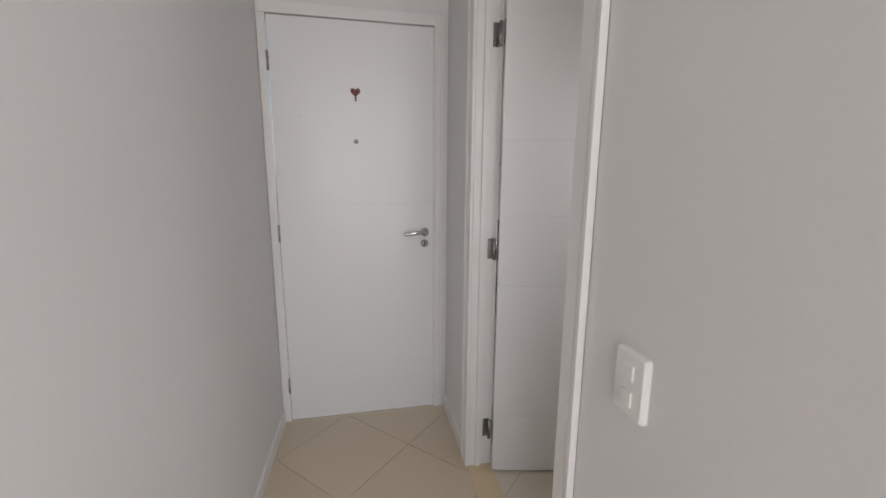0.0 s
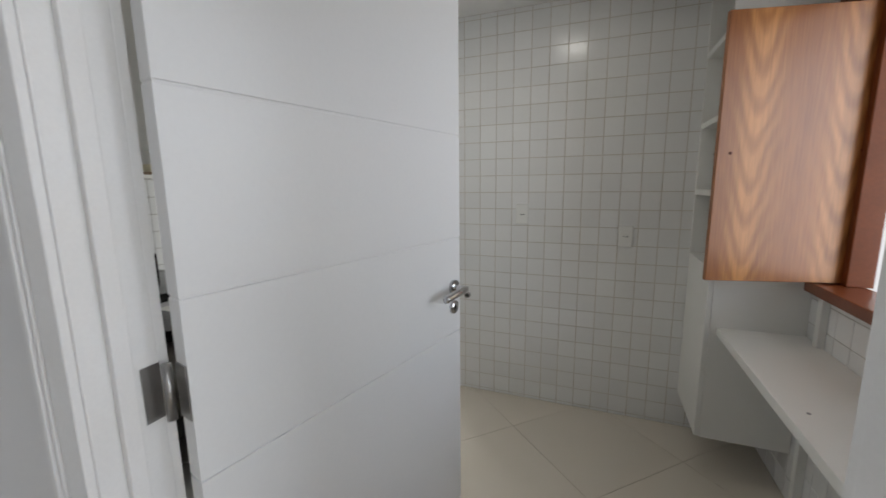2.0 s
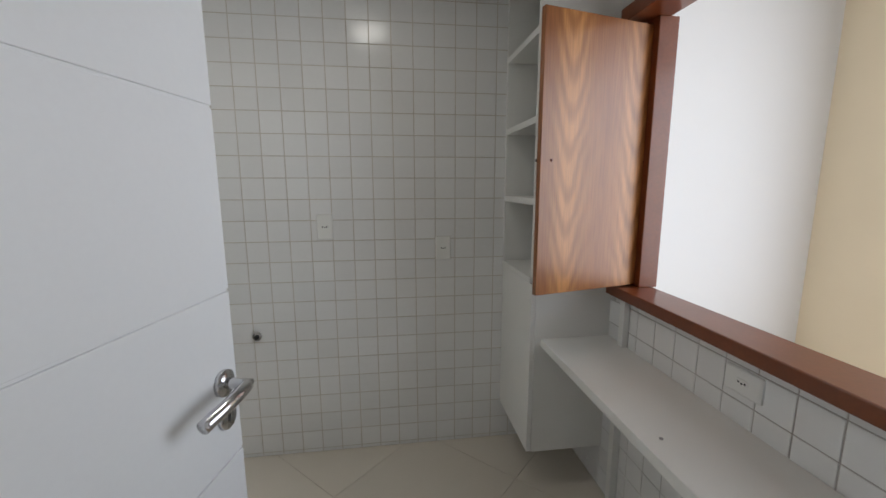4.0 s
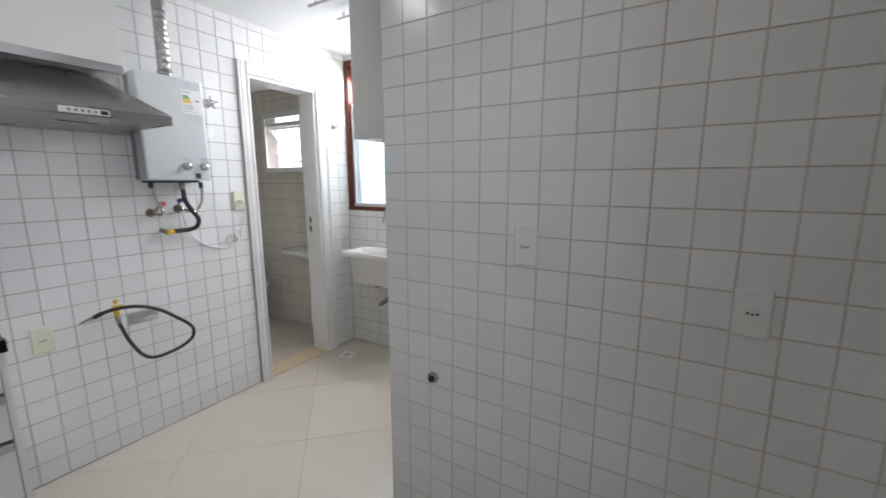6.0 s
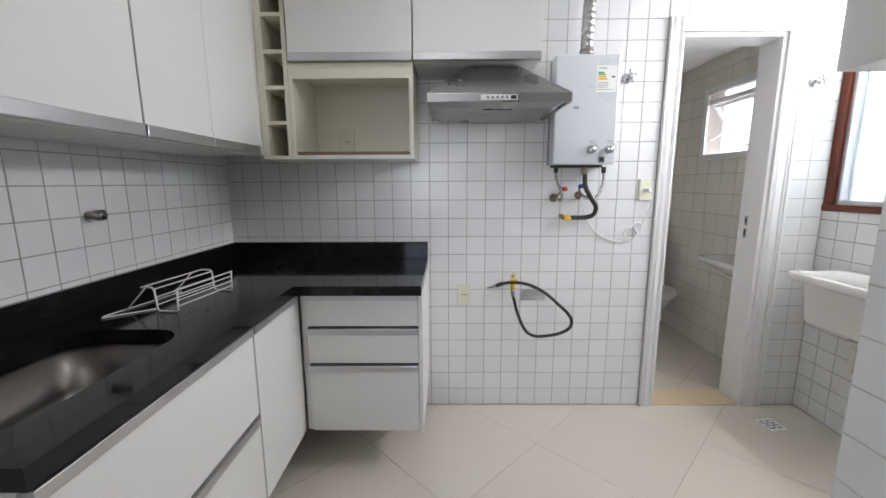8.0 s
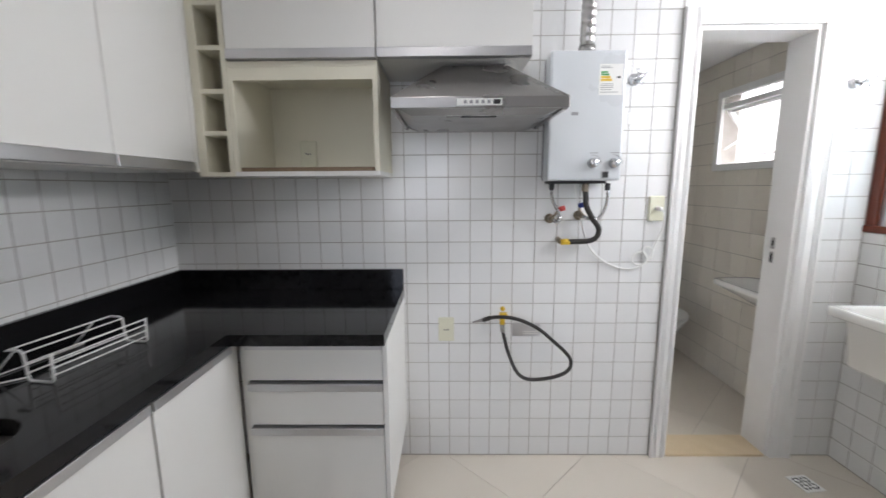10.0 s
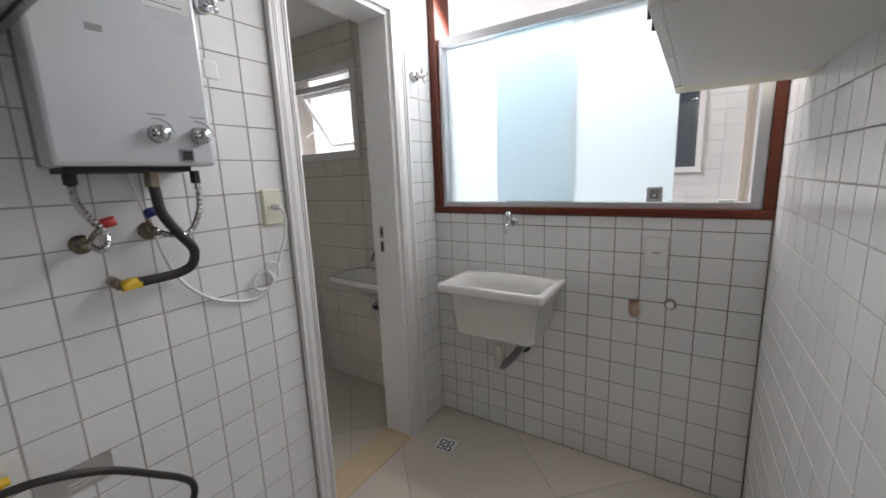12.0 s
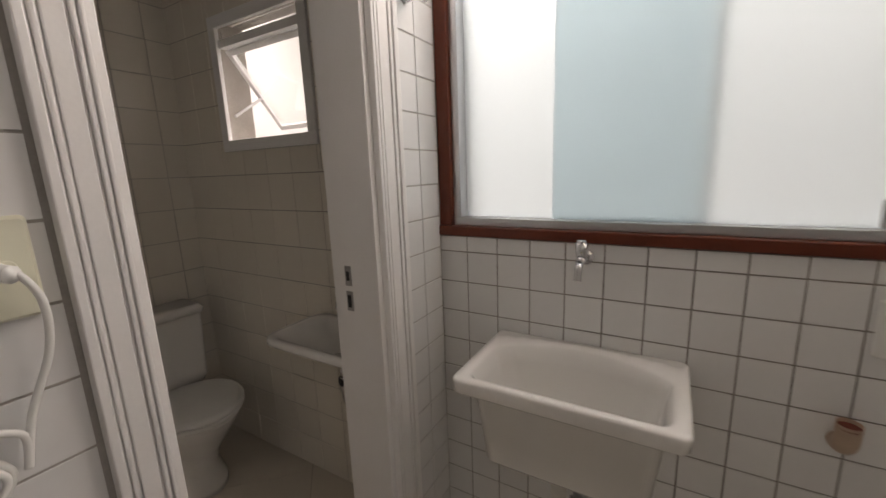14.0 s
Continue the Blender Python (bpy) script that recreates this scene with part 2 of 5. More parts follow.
# ---- mesh helpers ----
def empty(name):
    ob = new(name)
    ob.empty_display_size = 0.1
    return ob


def link(name, bm, material, parent=None, label="", smooth=False):
    me = bpy.data.meshes.new(name)
    bmesh.ops.recalc_face_normals(bm, faces=bm.faces[:])
    bm.to_mesh(me)
    bm.free()
    if material:
        me.materials.append(material)
    if smooth:
        for p in me.polygons:
            p.use_smooth = True
    ob = new(name, me)
    if parent:
        ob.parent = parent
    if label:
        ob["label"] = label
    return ob


def part(name, bm, material, parent, label="", smooth=False):
    return link(name, bm, material, parent, label, smooth)


def add_box(bm, x0, x1, y0, y1, z0, z1, m=None, bevel=0.0):
    r = bmesh.ops.create_cube(bm, size=1.0)
    vs = r["verts"]
    for v in vs:
        v.co = Vector(((x0 + x1) / 2 + v.co.x * (x1 - x0), (y0 + y1) / 2 + v.co.y * (y1 - y0), (z0 + z1) / 2 + v.co.z * (z1 - z0)))
    if bevel:
        es = list({e for v in vs for e in v.link_edges})
        r2 = bmesh.ops.bevel(bm, geom=es, offset=bevel, segments=2, affect="EDGES", profile=0.5)
        vs = list({v for v in vs if v.is_valid} | set(r2["verts"]))
    if m:
        for v in vs:
            v.co = m @ v.co
    return vs


def box(x0, x1, y0, y1, z0, z1, bevel=0.0, m=None):
    bm = bmesh.new()
    add_box(bm, x0, x1, y0, y1, z0, z1, m, bevel)
    return bm


def cyl(bm, a, b, r, r2=None, seg=20, caps=True):
    a, b = Vector(a), Vector(b)
    d = b - a
    q = d.to_track_quat("Z", "Y").to_matrix().to_4x4()
    bmesh.ops.create_cone(bm, cap_ends=caps, segments=seg, radius1=r, radius2=r if r2 is None else r2, depth=d.length,
                          matrix=Matrix.Translation((a + b) / 2) @ q)
    return bm


def rod(a, b, r, r2=None, seg=20):
    return cyl(bmesh.new(), a, b, r, r2, seg)


def smooth_path(pts, n=8):
    """Catmull-Rom through the points."""
    P = [Vector(p) for p in pts]
    P = [P[0] * 2 - P[1]] + P + [P[-1] * 2 - P[-2]]
    out = []
    for i in range(1, len(P) - 2):
        for k in range(n):
            t = k / n
            a, b, c, d = P[i - 1], P[i], P[i + 1], P[i + 2]
            out.append(0.5 * ((2 * b) + (c - a) * t + (2 * a - 5 * b + 4 * c - d) * t * t + (3 * b - a - 3 * c + d) * t ** 3))
    out.append(P[-2])
    return out


def tube(bm, pts, r, seg=10, curve=True, ribs=0, caps=True):
    """A pipe along a path; ribs: depth of corrugation."""
    path = smooth_path(pts) if curve else [Vector(p) for p in pts]
    if ribs:
        fine = []
        for i in range(len(path) - 1):
            n = max(1, int((path[i + 1] - path[i]).length / (r * 0.45)))
            fine += [path[i].lerp(path[i + 1], k / n) for k in range(n)]
        path = fine + [path[-1]]
    rings, up = [], None
    for i, p in enumerate(path):
        t = (path[min(i + 1, len(path) - 1)] - path[max(i - 1, 0)]).normalized()
        if up is None:
            up = t.orthogonal().normalized()
        up = (up - t * up.dot(t)).normalized()
        side = t.cross(up)
        rr = r - (ribs if ribs and i % 2 else 0)
        rings.append([bm.verts.new(p + (up * math.cos(2 * math.pi * k / seg) + side * math.sin(2 * math.pi * k / seg)) * rr) for k in range(seg)])
    for a, b in zip(rings, rings[1:]):
        for k in range(seg):
            bm.faces.new((a[k], a[(k + 1) % seg], b[(k + 1) % seg], b[k]))
    if caps:
        bm.faces.new(rings[0]), bm.faces.new(rings[-1][::-1])
    return bm


def loft(bm, rings, close_first=True, close_last=True):
    """Skin between rings of equal count."""
    vr = [[bm.verts.new(p) for p in r] for r in rings]
    n = len(vr[0])
    for a, b in zip(vr, vr[1:]):
        for k in range(n):
            bm.faces.new((a[k], a[(k + 1) % n], b[(k + 1) % n], b[k]))
    if close_first:
        bm.faces.new(vr[0])
    if close_last:
        bm.faces.new(vr[-1][::-1])
    return bm


def rrect(cx, cy, z, hx, hy, r, seg=6):
    """A rounded rectangle ring."""
    out = []
    r = min(r, hx - 1e-4, hy - 1e-4)
    for q, (sx, sy) in enumerate(((1, 1), (-1, 1), (-1, -1), (1, -1))):
        for k in range(seg + 1):
            a = math.pi / 2 * (q + k / seg)
            out.append(Vector((cx + sx * (hx - r) + r * math.cos(a), cy + sy * (hy - r) + r * math.sin(a), z)))
    return out


def arch_ring(cx, cy, z, hx, hy, r, arch=0.0):
    """A rounded rectangle ring whose back edge (+y) bows out in the middle."""
    pts = rrect(cx, cy, z, hx, hy, r)
    a, b = pts[6], pts[7]
    pts = pts[:7] + [a.lerp(b, k / 9) for k in range(1, 9)] + pts[7:]
    for p in pts:
        if p.y > cy:
            p.y -= arch * ((p.x - cx) / hx) ** 2 * (p.y - cy) / hy
    return pts


def extrude_outline(outline, axis_m, depth, bevel=0.0):
    """A flat outline (u, v) set out along w by depth, laid by axis_m."""
    bm = bmesh.new()
    front = [bm.verts.new((u, v, depth)) for u, v in outline]
    back = [bm.verts.new((u, v, 0)) for u, v in outline]
    n = len(outline)
    bm.faces.new(front), bm.faces.new(back[::-1])
    for k in range(n):
        bm.faces.new((back[k], back[(k + 1) % n], front[(k + 1) % n], front[k]))
    if bevel:
        es = [e for e in bm.edges if all(v.co.z > depth - 1e-6 for v in e.verts)]
        bmesh.ops.bevel(bm, geom=es, offset=bevel, segments=2, affect="EDGES")
    bm.transform(axis_m)
    return bm


def plane_matrix(origin, u, v):
    """Local x along u, y along v, z along the normal u x v, at origin."""
    u, v = Vector(u).normalized(), Vector(v).normalized()
    w = u.cross(v)
    return Matrix(((u.x, v.x, w.x, origin[0]), (u.y, v.y, w.y, origin[1]), (u.z, v.z, w.z, origin[2]), (0, 0, 0, 1)))


def structure(name, bm, material, label, category="wall"):
    return tagged(link(name, bm, material), label, category, kind="structure")


def wall_boxes(rects):
    """One wall out of butting boxes (x0, x1, y0, y1, z0, z1)."""
    bm = bmesh.new()
    for r in rects:
        add_box(bm, *r)
    return bm


def cut(regions, hole):
    """Rectangles (u0, u1, v0, v1) less a hole."""
    out = []
    h0, h1, g0, g1 = hole
    for u0, u1, v0, v1 in regions:
        if h0 >= u1 or h1 <= u0 or g0 >= v1 or g1 <= v0:
            out.append((u0, u1, v0, v1))
            continue
        if u0 < h0:
            out.append((u0, h0, v0, v1))
        if h1 < u1:
            out.append((h1, u1, v0, v1))
        a, b = max(u0, h0), min(u1, h1)
        if v0 < g0:
            out.append((a, b, v0, g0))
        if g1 < v1:
            out.append((a, b, g1, v1))
    return out


def tile_mesh(w, h, t=0.004, b=0.0006):
    x, y = w / 2, h / 2
    v = [(-x, -y, 0), (x, -y, 0), (x, y, 0), (-x, y, 0), (-x, -y, t - b), (x, -y, t - b), (x, y, t - b), (-x, y, t - b),
         (-x + b, -y + b, t), (x - b, -y + b, t), (x - b, y - b, t), (-x + b, y - b, t)]
    f = [(8, 9, 10, 11)]
    for k in range(4):
        j = (k + 1) % 4
        f += [(k, j, j + 4, k + 4), (k + 4, j + 4, j + 8, k + 8)]
    return v, f


def lay_tiles(parent, plane, width, height, pu, pv, u_off, v_off, holes, focus, material=None, keep=300, gap=0.0038, seed=1, stuff_label=""):
    """Square tiles on a wall plane (local x along, y up, z out), cut round the holes. The tiles next to the focus are parts,
    the rest one joined part."""
    material = material or WALL_TILE
    rng = random.Random(seed)
    pieces = []
    i0, j0 = math.floor(-u_off / pu) - 1, math.floor(-v_off / pv) - 1
    for i in range(i0, i0 + int(width / pu) + 4):
        for j in range(j0, j0 + int(height / pv) + 4):
            u0, v0 = u_off + i * pu, v_off + j * pv
            r = (max(0, u0), min(width, u0 + pu), max(0, v0), min(height, v0 + pv))
            if r[1] - r[0] < 0.008 or r[3] - r[2] < 0.008:
                continue
            rs = [r]
            for h in holes:
                rs = cut(rs, h)
            for q in rs:
                if q[1] - q[0] > 0.01 and q[3] - q[2] > 0.01:
                    pieces.append(q)
    pieces.sort(key=lambda q: ((q[0] + q[1]) / 2 - focus[0]) ** 2 + ((q[2] + q[3]) / 2 - focus[1]) ** 2)
    meshes = {}
    vs, fs = [], []
    for n, (a, b, c, d) in enumerate(pieces):
        w, h = round(b - a - gap, 4), round(d - c - gap, 4)
        v, f = tile_mesh(w, h)
        m = plane @ Matrix.Translation(((a + b) / 2, (c + d) / 2, 0.0005 + rng.random() * 0.0006)) @ Euler((rng.gauss(0, 0.0028), rng.gauss(0, 0.0028), 0)).to_matrix().to_4x4()
        if n < keep:
            if (w, h) not in meshes:
                me = bpy.data.meshes.new("tile")
                me.from_pydata(v, [], f)
                me.materials.append(material)
                meshes[(w, h)] = me
            ob = new("tile", meshes[(w, h)])
            ob.matrix_world = m
            ob.parent = parent
        else:
            o = len(vs)
            vs += [tuple(m @ Vector(p)) for p in v]
            fs += [tuple(k + o for k in q) for q in f]
    if vs:
        me = bpy.data.meshes.new("tiles")
        me.from_pydata(vs, [], fs)
        me.materials.append(material)
        ob = new("tiles", me)
        ob.parent = parent
        ob["kind"] = "stuff"


def clip_poly(poly, x0, x1, y0, y1):
    def side(poly, inside, cross):
        out = []
        for k, p in enumerate(poly):
            q = poly[(k + 1) % len(poly)]
            if inside(p):
                out.append(p)
            if inside(p) != inside(q):
                out.append(cross(p, q))
        return out

    def at(axis, val):
        def f(p, q):
            t = (val - p[axis]) / (q[axis] - p[axis])
            return (p[0] + (q[0] - p[0]) * t, p[1] + (q[1] - p[1]) * t)
        return f
    for axis, val, sign in ((0, x0, 1), (0, x1, -1), (1, y0, 1), (1, y1, -1)):
        if not poly:
            return poly
        poly = side(poly, lambda p: (p[axis] - val) * sign >= 0, at(axis, val))
    return poly


def floor_tiles(parent, areas, lattice, d, material, gap, z):
    """Square tiles laid diagonally: half a diagonal d, corners on the lattice, cut to the areas."""
    lx, ly = lattice
    for (x0, x1, y0, y1) in areas:
        for i in range(int((x0 - lx) / d) - 2, int((x1 - lx) / d) + 3):
            for j in range(int((y0 - ly) / d) - 2, int((y1 - ly) / d) + 3):
                if (i + j) % 2:
                    continue
                cx, cy, e = lx + i * d, ly + (j + 1) * d, d - gap
                poly = clip_poly([(cx + e, cy), (cx, cy + e), (cx - e, cy), (cx, cy - e)], x0, x1, y0, y1)
                if len(poly) < 3:
                    continue
                bm = bmesh.new()
                top = [bm.verts.new((px, py, z)) for px, py in poly]
                low = [bm.verts.new((px, py, z - 0.003)) for px, py in poly]
                bm.faces.new(top)
                for k in range(len(poly)):
                    bm.faces.new((low[k], low[(k + 1) % len(poly)], top[(k + 1) % len(poly)], top[k]))
                part("floor_tile", bm, material, parent)


# ---- structure ----
H, HL = 2.313, 2.34  # ceiling heights of kitchen and laundry
YS, YH, YF = 0.395, 0.262, 0.356   # kitchen and hall face of the wall between them, kitchen end of the door frame
YK = 2.348          # tiled wall of the kitchen
XR = 3.215          # wall with the serving hatch
YW = 3.60           # window wall
XL0, XL1 = 1.434, 1.405  # side wall of the laundry, near and far end
DX0, DX1 = 1.798, 2.602   # kitchen doorway
HY0, HY1 = -0.652, -3.2
XD = 1.265           # wall with the entrance door

G = 0.0026          # the grout lies this far out, just under the tile faces

floor_k = structure("floor_kitchen", wall_boxes([(0, XR, YF, YK, -0.1, -0.003), (0, XL0, YK, YW, -0.1, -0.003)]), FLOOR_GROUT, "polished cream porcelain tiles laid diagonally", "floor")
floor_h = structure("floor_hall", wall_boxes([(XD, HX, HY0, YH, -0.1, -0.003), (3.4, HX, HY1, HY0, -0.1, -0.003), (XR + 0.07, HX, YH, 2.55, -0.1, -0.003)]), FLOOR_GROUT, "beige ceramic floor tiles laid diagonally", "floor")
floor_b = structure("floor_bathroom", box(-1.42, -0.14, 2.3, YW, -0.1, -0.003), FLOOR_GROUT, "cream tiled bathroom floor", "floor")
structure("ceiling_kitchen", wall_boxes([(-0.14, XR + 0.07, YS - 0.1, YK, H, H + 0.1), (-0.14, XL0, YK + 0.01, YW, HL, HL + 0.1), (-0.14, XL0, YK, YK + 0.01, H, HL + 0.1)]), CEIL, "plain white painted ceiling", "ceiling")
structure("ceiling_hall", wall_boxes([(1.1, HX, -3.3, YS - 0.1, 2.55, 2.65), (XR + 0.07, HX, YS - 0.1, 2.65, 2.55, 2.65)]), CEIL, "plain white painted ceiling", "ceiling")
structure("ceiling_bathroom", box(-1.5, -0.14, 2.2, YW, 2.2, 2.3), CEIL, "plain white painted ceiling", "ceiling")

# bathroom doorway y 2.755 .. 3.30, window openings, hatch
BY0, BY1, BH = 2.755, 3.30, 2.03
WZ0, WZ1 = 1.14, 2.30
PY0, PY1, PZ0, PZ1 = 0.62, 1.88, 0.928, 1.995

wall_heater = structure("wall_west", wall_boxes([(-0.14, G, 0.3, BY0, 0, HL + 0.1), (-0.14, G, BY1, YW, 0, HL + 0.1), (-0.14, G, BY0, BY1, BH, HL + 0.1)]), GROUT, "wall of small white glazed tiles")
wall_window = structure("wall_north", wall_boxes([(-1.5, -1.07, YW - G, YW + 0.14, 0, 2.6), (-0.51, 0.0, YW - G, YW + 0.14, 0, 2.6), (-1.07, -0.51, YW - G, YW + 0.14, 0, 1.47), (-1.07, -0.51, YW - G, YW + 0.14, 1.98, 2.6),
                                                (0, 1.40, YW - G, YW + 0.14, 0, WZ0 - 0.004), (0, 1.40, YW - G, YW + 0.14, WZ1, 2.6), (1.40, 1.6, YW - G, YW + 0.14, 0, 2.6)]), STAINED_GROUT, "wall of small white glazed tiles under a wide window")


def prism(pts, z0, z1):
    bm = bmesh.new()
    loft(bm, [[Vector((x, y, z0)) for x, y in pts], [Vector((x, y, z1)) for x, y in pts]])
    return bm


wall_side = structure("wall_laundry", prism([(XL0 - G, YK + 0.01), (XL1 - G, YW), (1.6, YW), (1.6, YK + 0.01)], 0, HL + 0.1), GROUT, "wall of small white glazed tiles")
wall_kitchen = structure("wall_kitchen", wall_boxes([(XL0, XR + 0.07, YK - G, YK + 0.01, 0, HL + 0.1), (1.6, XR + 0.07, YK + 0.01, YK + 0.14, 0, HL + 0.1)]), BEIGE_GROUT, "wall of small white glazed tiles")
wall_hatch = structure("wall_east", wall_boxes([(XR - G, XR + 0.07, YH, PY0, 0, 2.6), (XR - G, XR + 0.07, PY1, YK, 0, 2.6), (XR - G, XR + 0.07, PY0, PY1, 0, PZ0), (XR - G, XR + 0.07, PY0, PY1, PZ1, 2.6)]), GROUT, "wall of white glazed tiles with a serving hatch")
structure("wall_hatch_back", wall_boxes([(XR + 0.07, XR + 0.075, YH, PY0, 0, 2.6), (XR + 0.07, XR + 0.075, PY1, 5.3, 0, 2.6), (XR + 0.07, XR + 0.075, PY0, PY1, 0, PZ0), (XR + 0.07, XR + 0.075, PY0, PY1, PZ1, 2.6)]), PAINT, "painted wall behind the serving hatch")
wall_sink = structure("wall_sink", wall_boxes([(-0.14, 1.66, YS - 0.04, YS + G, 0, HL + 0.1), (DX1 + 0.06, XR, YS - 0.04, YS + G, 0, HL + 0.1), (DX0 - 0.06, DX1 + 0.06, YS - 0.04, YS + G, 2.12, HL + 0.1)]), GROUT, "wall of small white glazed tiles")
structure("wall_hall_north", wall_boxes([(1.1, DX0 - 0.06, YH, YS - 0.04, 0, 2.6), (DX1 + 0.06, XR + 0.07, YH, YS - 0.04, 0, 2.6), (DX0 - 0.06, DX1 + 0.06, YH, YS - 0.04, 2.12, 2.6)]), PAINT, "plain off-white painted hall wall")
structure("wall_hall_south", box(1.1, 3.4, HY0 - 0.12, HY0, 0, 2.6), PAINT, "plain off-white painted hall wall")
structure("wall_hall_west", wall_boxes([(XD - 0.14, XD, HY0, HY0 + 0.004, 0, 2.6), (XD - 0.14, XD, 0.21, YH, 0, 2.6), (XD - 0.14, XD, HY0 + 0.004, 0.21, 2.10, 2.6)]), PAINT, "plain off-white painted wall round the entrance door")
structure("wall_living_south", box(3.28, HX, HY1 - 0.1, HY1, 0, 2.6), PAINT, "plain painted living room wall")
structure("wall_living_west", box(3.28, 3.4, HY1, HY0 - 0.12, 0, 2.6), PAINT, "plain painted living room wall")
structure("wall_living_north", box(XR + 0.075, HX, 2.55, 2.65, 0, 2.6), PAINT, "plain painted living room wall")
structure("wall_living_east", wall_boxes([(HX, HX + 0.12, HY1, -0.9, 0, 2.6), (HX, HX + 0.12, 1.8, 2.65, 0, 2.6), (HX, HX + 0.12, -0.9, 1.8, 0, 0.35), (HX, HX + 0.12, -0.9, 1.8, 2.4, 2.6)]), WARM_LIT_CREAM, "living room wall with warm light put into its cream colour and a wide window opening")
wall_bath_w = structure("wall_bathroom_west", box(-1.5, -1.42 + G, 2.2, YW, 0, 2.3), GROUT, "wall of white glazed tiles")
structure("wall_bathroom_south", box(-1.42, -0.14, 2.2, 2.3, 0, 2.3), PAINT, "plain bathroom wall")


# ---- doors ----
def lever_handle(parent, y_dir, m):
    """Lever, rose and key rose on a door face; local x along the lever, y up, z out of the face."""
    h = part("door_handle", loft(bmesh.new(), [rrect(0, 0, 0, 0.022, 0.022, 0.02), rrect(0, 0, 0.008, 0.022, 0.022, 0.02)]), CHROME, parent, "polished chrome lever handle", True)
    h.matrix_local = m
    neck = part("neck", rod((0, 0, 0.006), (0, 0, 0.05), 0.009), CHROME, h)
    neck.matrix_local = Matrix()
    bm = tube(bmesh.new(), [(0.006 * y_dir, 0, 0.046), (0.02 * y_dir, 0.002, 0.05), (0.06 * y_dir, 0.001, 0.052), (0.112 * y_dir, -0.007, 0.044)], 0.0105, 12)
    part("lever", bm, CHROME, h, smooth=True)
    k = part("key_rose", loft(bmesh.new(), [rrect(0, -0.062, 0, 0.021, 0.021, 0.02), rrect(0, -0.062, 0.007, 0.02, 0.02, 0.019)]), CHROME, parent, "round chrome key rose", True)
    k.matrix_local = m
    part("keyhole", box(-0.003, 0.003, -0.07, -0.054, 0.007, 0.008), DARK, k)


def entrance_door():
    d = tagged(empty("entrance_door"), "closed white painted entrance door with a small red heart", "door")
    d.location = (XD, 0, 0)
    bm = bmesh.new()
    y0, y1 = -0.608, 0.187
    for a, b in ((0.004, 0.298), (0.302, 1.198), (1.202, 2.085)):
        add_box(bm, -0.035, 0.0, y0, y1, a, b, bevel=0.0015)
    add_box(bm, -0.034, -0.003, y0 + 0.001, y1 - 0.001, 0.01, 2.08)
    part("leaf", bm, DOOR_PAINT, d)
    lever_handle(d, -1, plane_matrix((0.0, 0.138, 1.047), (0, 1, 0), (0, 0, 1)))
    out = []
    for k in range(40):
        a = 2 * math.pi * k / 40
        out.append((0.00155 * 16 * math.sin(a) ** 3 * 0.95, 0.00155 * (13 * math.cos(a) - 5 * math.cos(2 * a) - 2 * math.cos(3 * a) - math.cos(4 * a))))
    hm = plane_matrix((0.0, -0.209, 1.756), (0, 1, 0), (0, 0, 1))
    bm = extrude_outline(out, hm, 0.008, 0.002)
    add_box(bm, 0.0, 0.006, -0.213, -0.205, 1.714, 1.734)
    part("heart_ornament", bm, HEART, d, "small dark red wooden heart")
    bm = cyl(bmesh.new(), (0.0, -0.213, 1.518), (0.006, -0.213, 1.518), 0.011)
    part("peephole", bm, CHROME, d, "small chrome peephole", True)
    for z in (1.88, 1.055, 0.215):
        part("hinge", rod((0.006, y0 - 0.004, z - 0.045), (0.006, y0 - 0.004, z + 0.045), 0.007), STEEL, d, "dull steel hinge", True)
    return d


FLAT_CASING = ((0.0, 0.66, 0.012), (0.66, 0.70, 0.009), (0.70, 0.80, 0.014), (0.80, 0.84, 0.011), (0.84, 1.0, 0.017))
STEPPED_CASING = ((0.0, 0.28, 0.016), (0.28, 0.42, 0.011), (0.42, 0.82, 0.014), (0.82, 1.0, 0.009))

BEADED_CASING = ((0.0, 0.09, 0.019), (0.09, 0.13, 0.014), (0.13, 0.22, 0.018), (0.22, 0.27, 0.0135), (0.27, 0.62, 0.016), (0.62, 0.67, 0.013), (0.67, 0.77, 0.018), (0.77, 0.82, 0.014), (0.82, 1.0, 0.02))


def casing_strip(bm, u0, u1, y_face, out, z0, z1, axis="x", profile=STEPPED_CASING):
    """A moulded casing board: steps of differing depth."""
    w = u1 - u0
    for a, b, t in profile:
        lo, hi = u0 + a * w, u0 + b * w
        if lo > hi:
            lo, hi = hi, lo
        f0, f1 = sorted((y_face, y_face + out * t))
        if axis == "x":
            add_box(bm, lo, hi, f0, f1, z0, z1, bevel=0.002)
        else:
            add_box(bm, f0, f1, lo, hi, z0, z1, bevel=0.002)


def entrance_frame():
    f = tagged(empty("door_frame"), "white painted frame round the entrance door", "door frame", kind="structure")
    bm = bmesh.new()
    casing_strip(bm, 0.235, 0.190, XD, 1, 0, 2.14, axis="y")
    part("jamb", bm, TRIM, f)
    bm = bmesh.new()
    add_box(bm, XD, XD + 0.012, HY0 + 0.004, -0.610, 0, 2.088, bevel=0.003)
    part("jamb", bm, TRIM, f)
    bm = bmesh.new()
    add_box(bm, XD, XD + 0.014, HY0 + 0.004, 0.189, 2.089, 2.14, bevel=0.003)
    part("head", bm, TRIM, f)


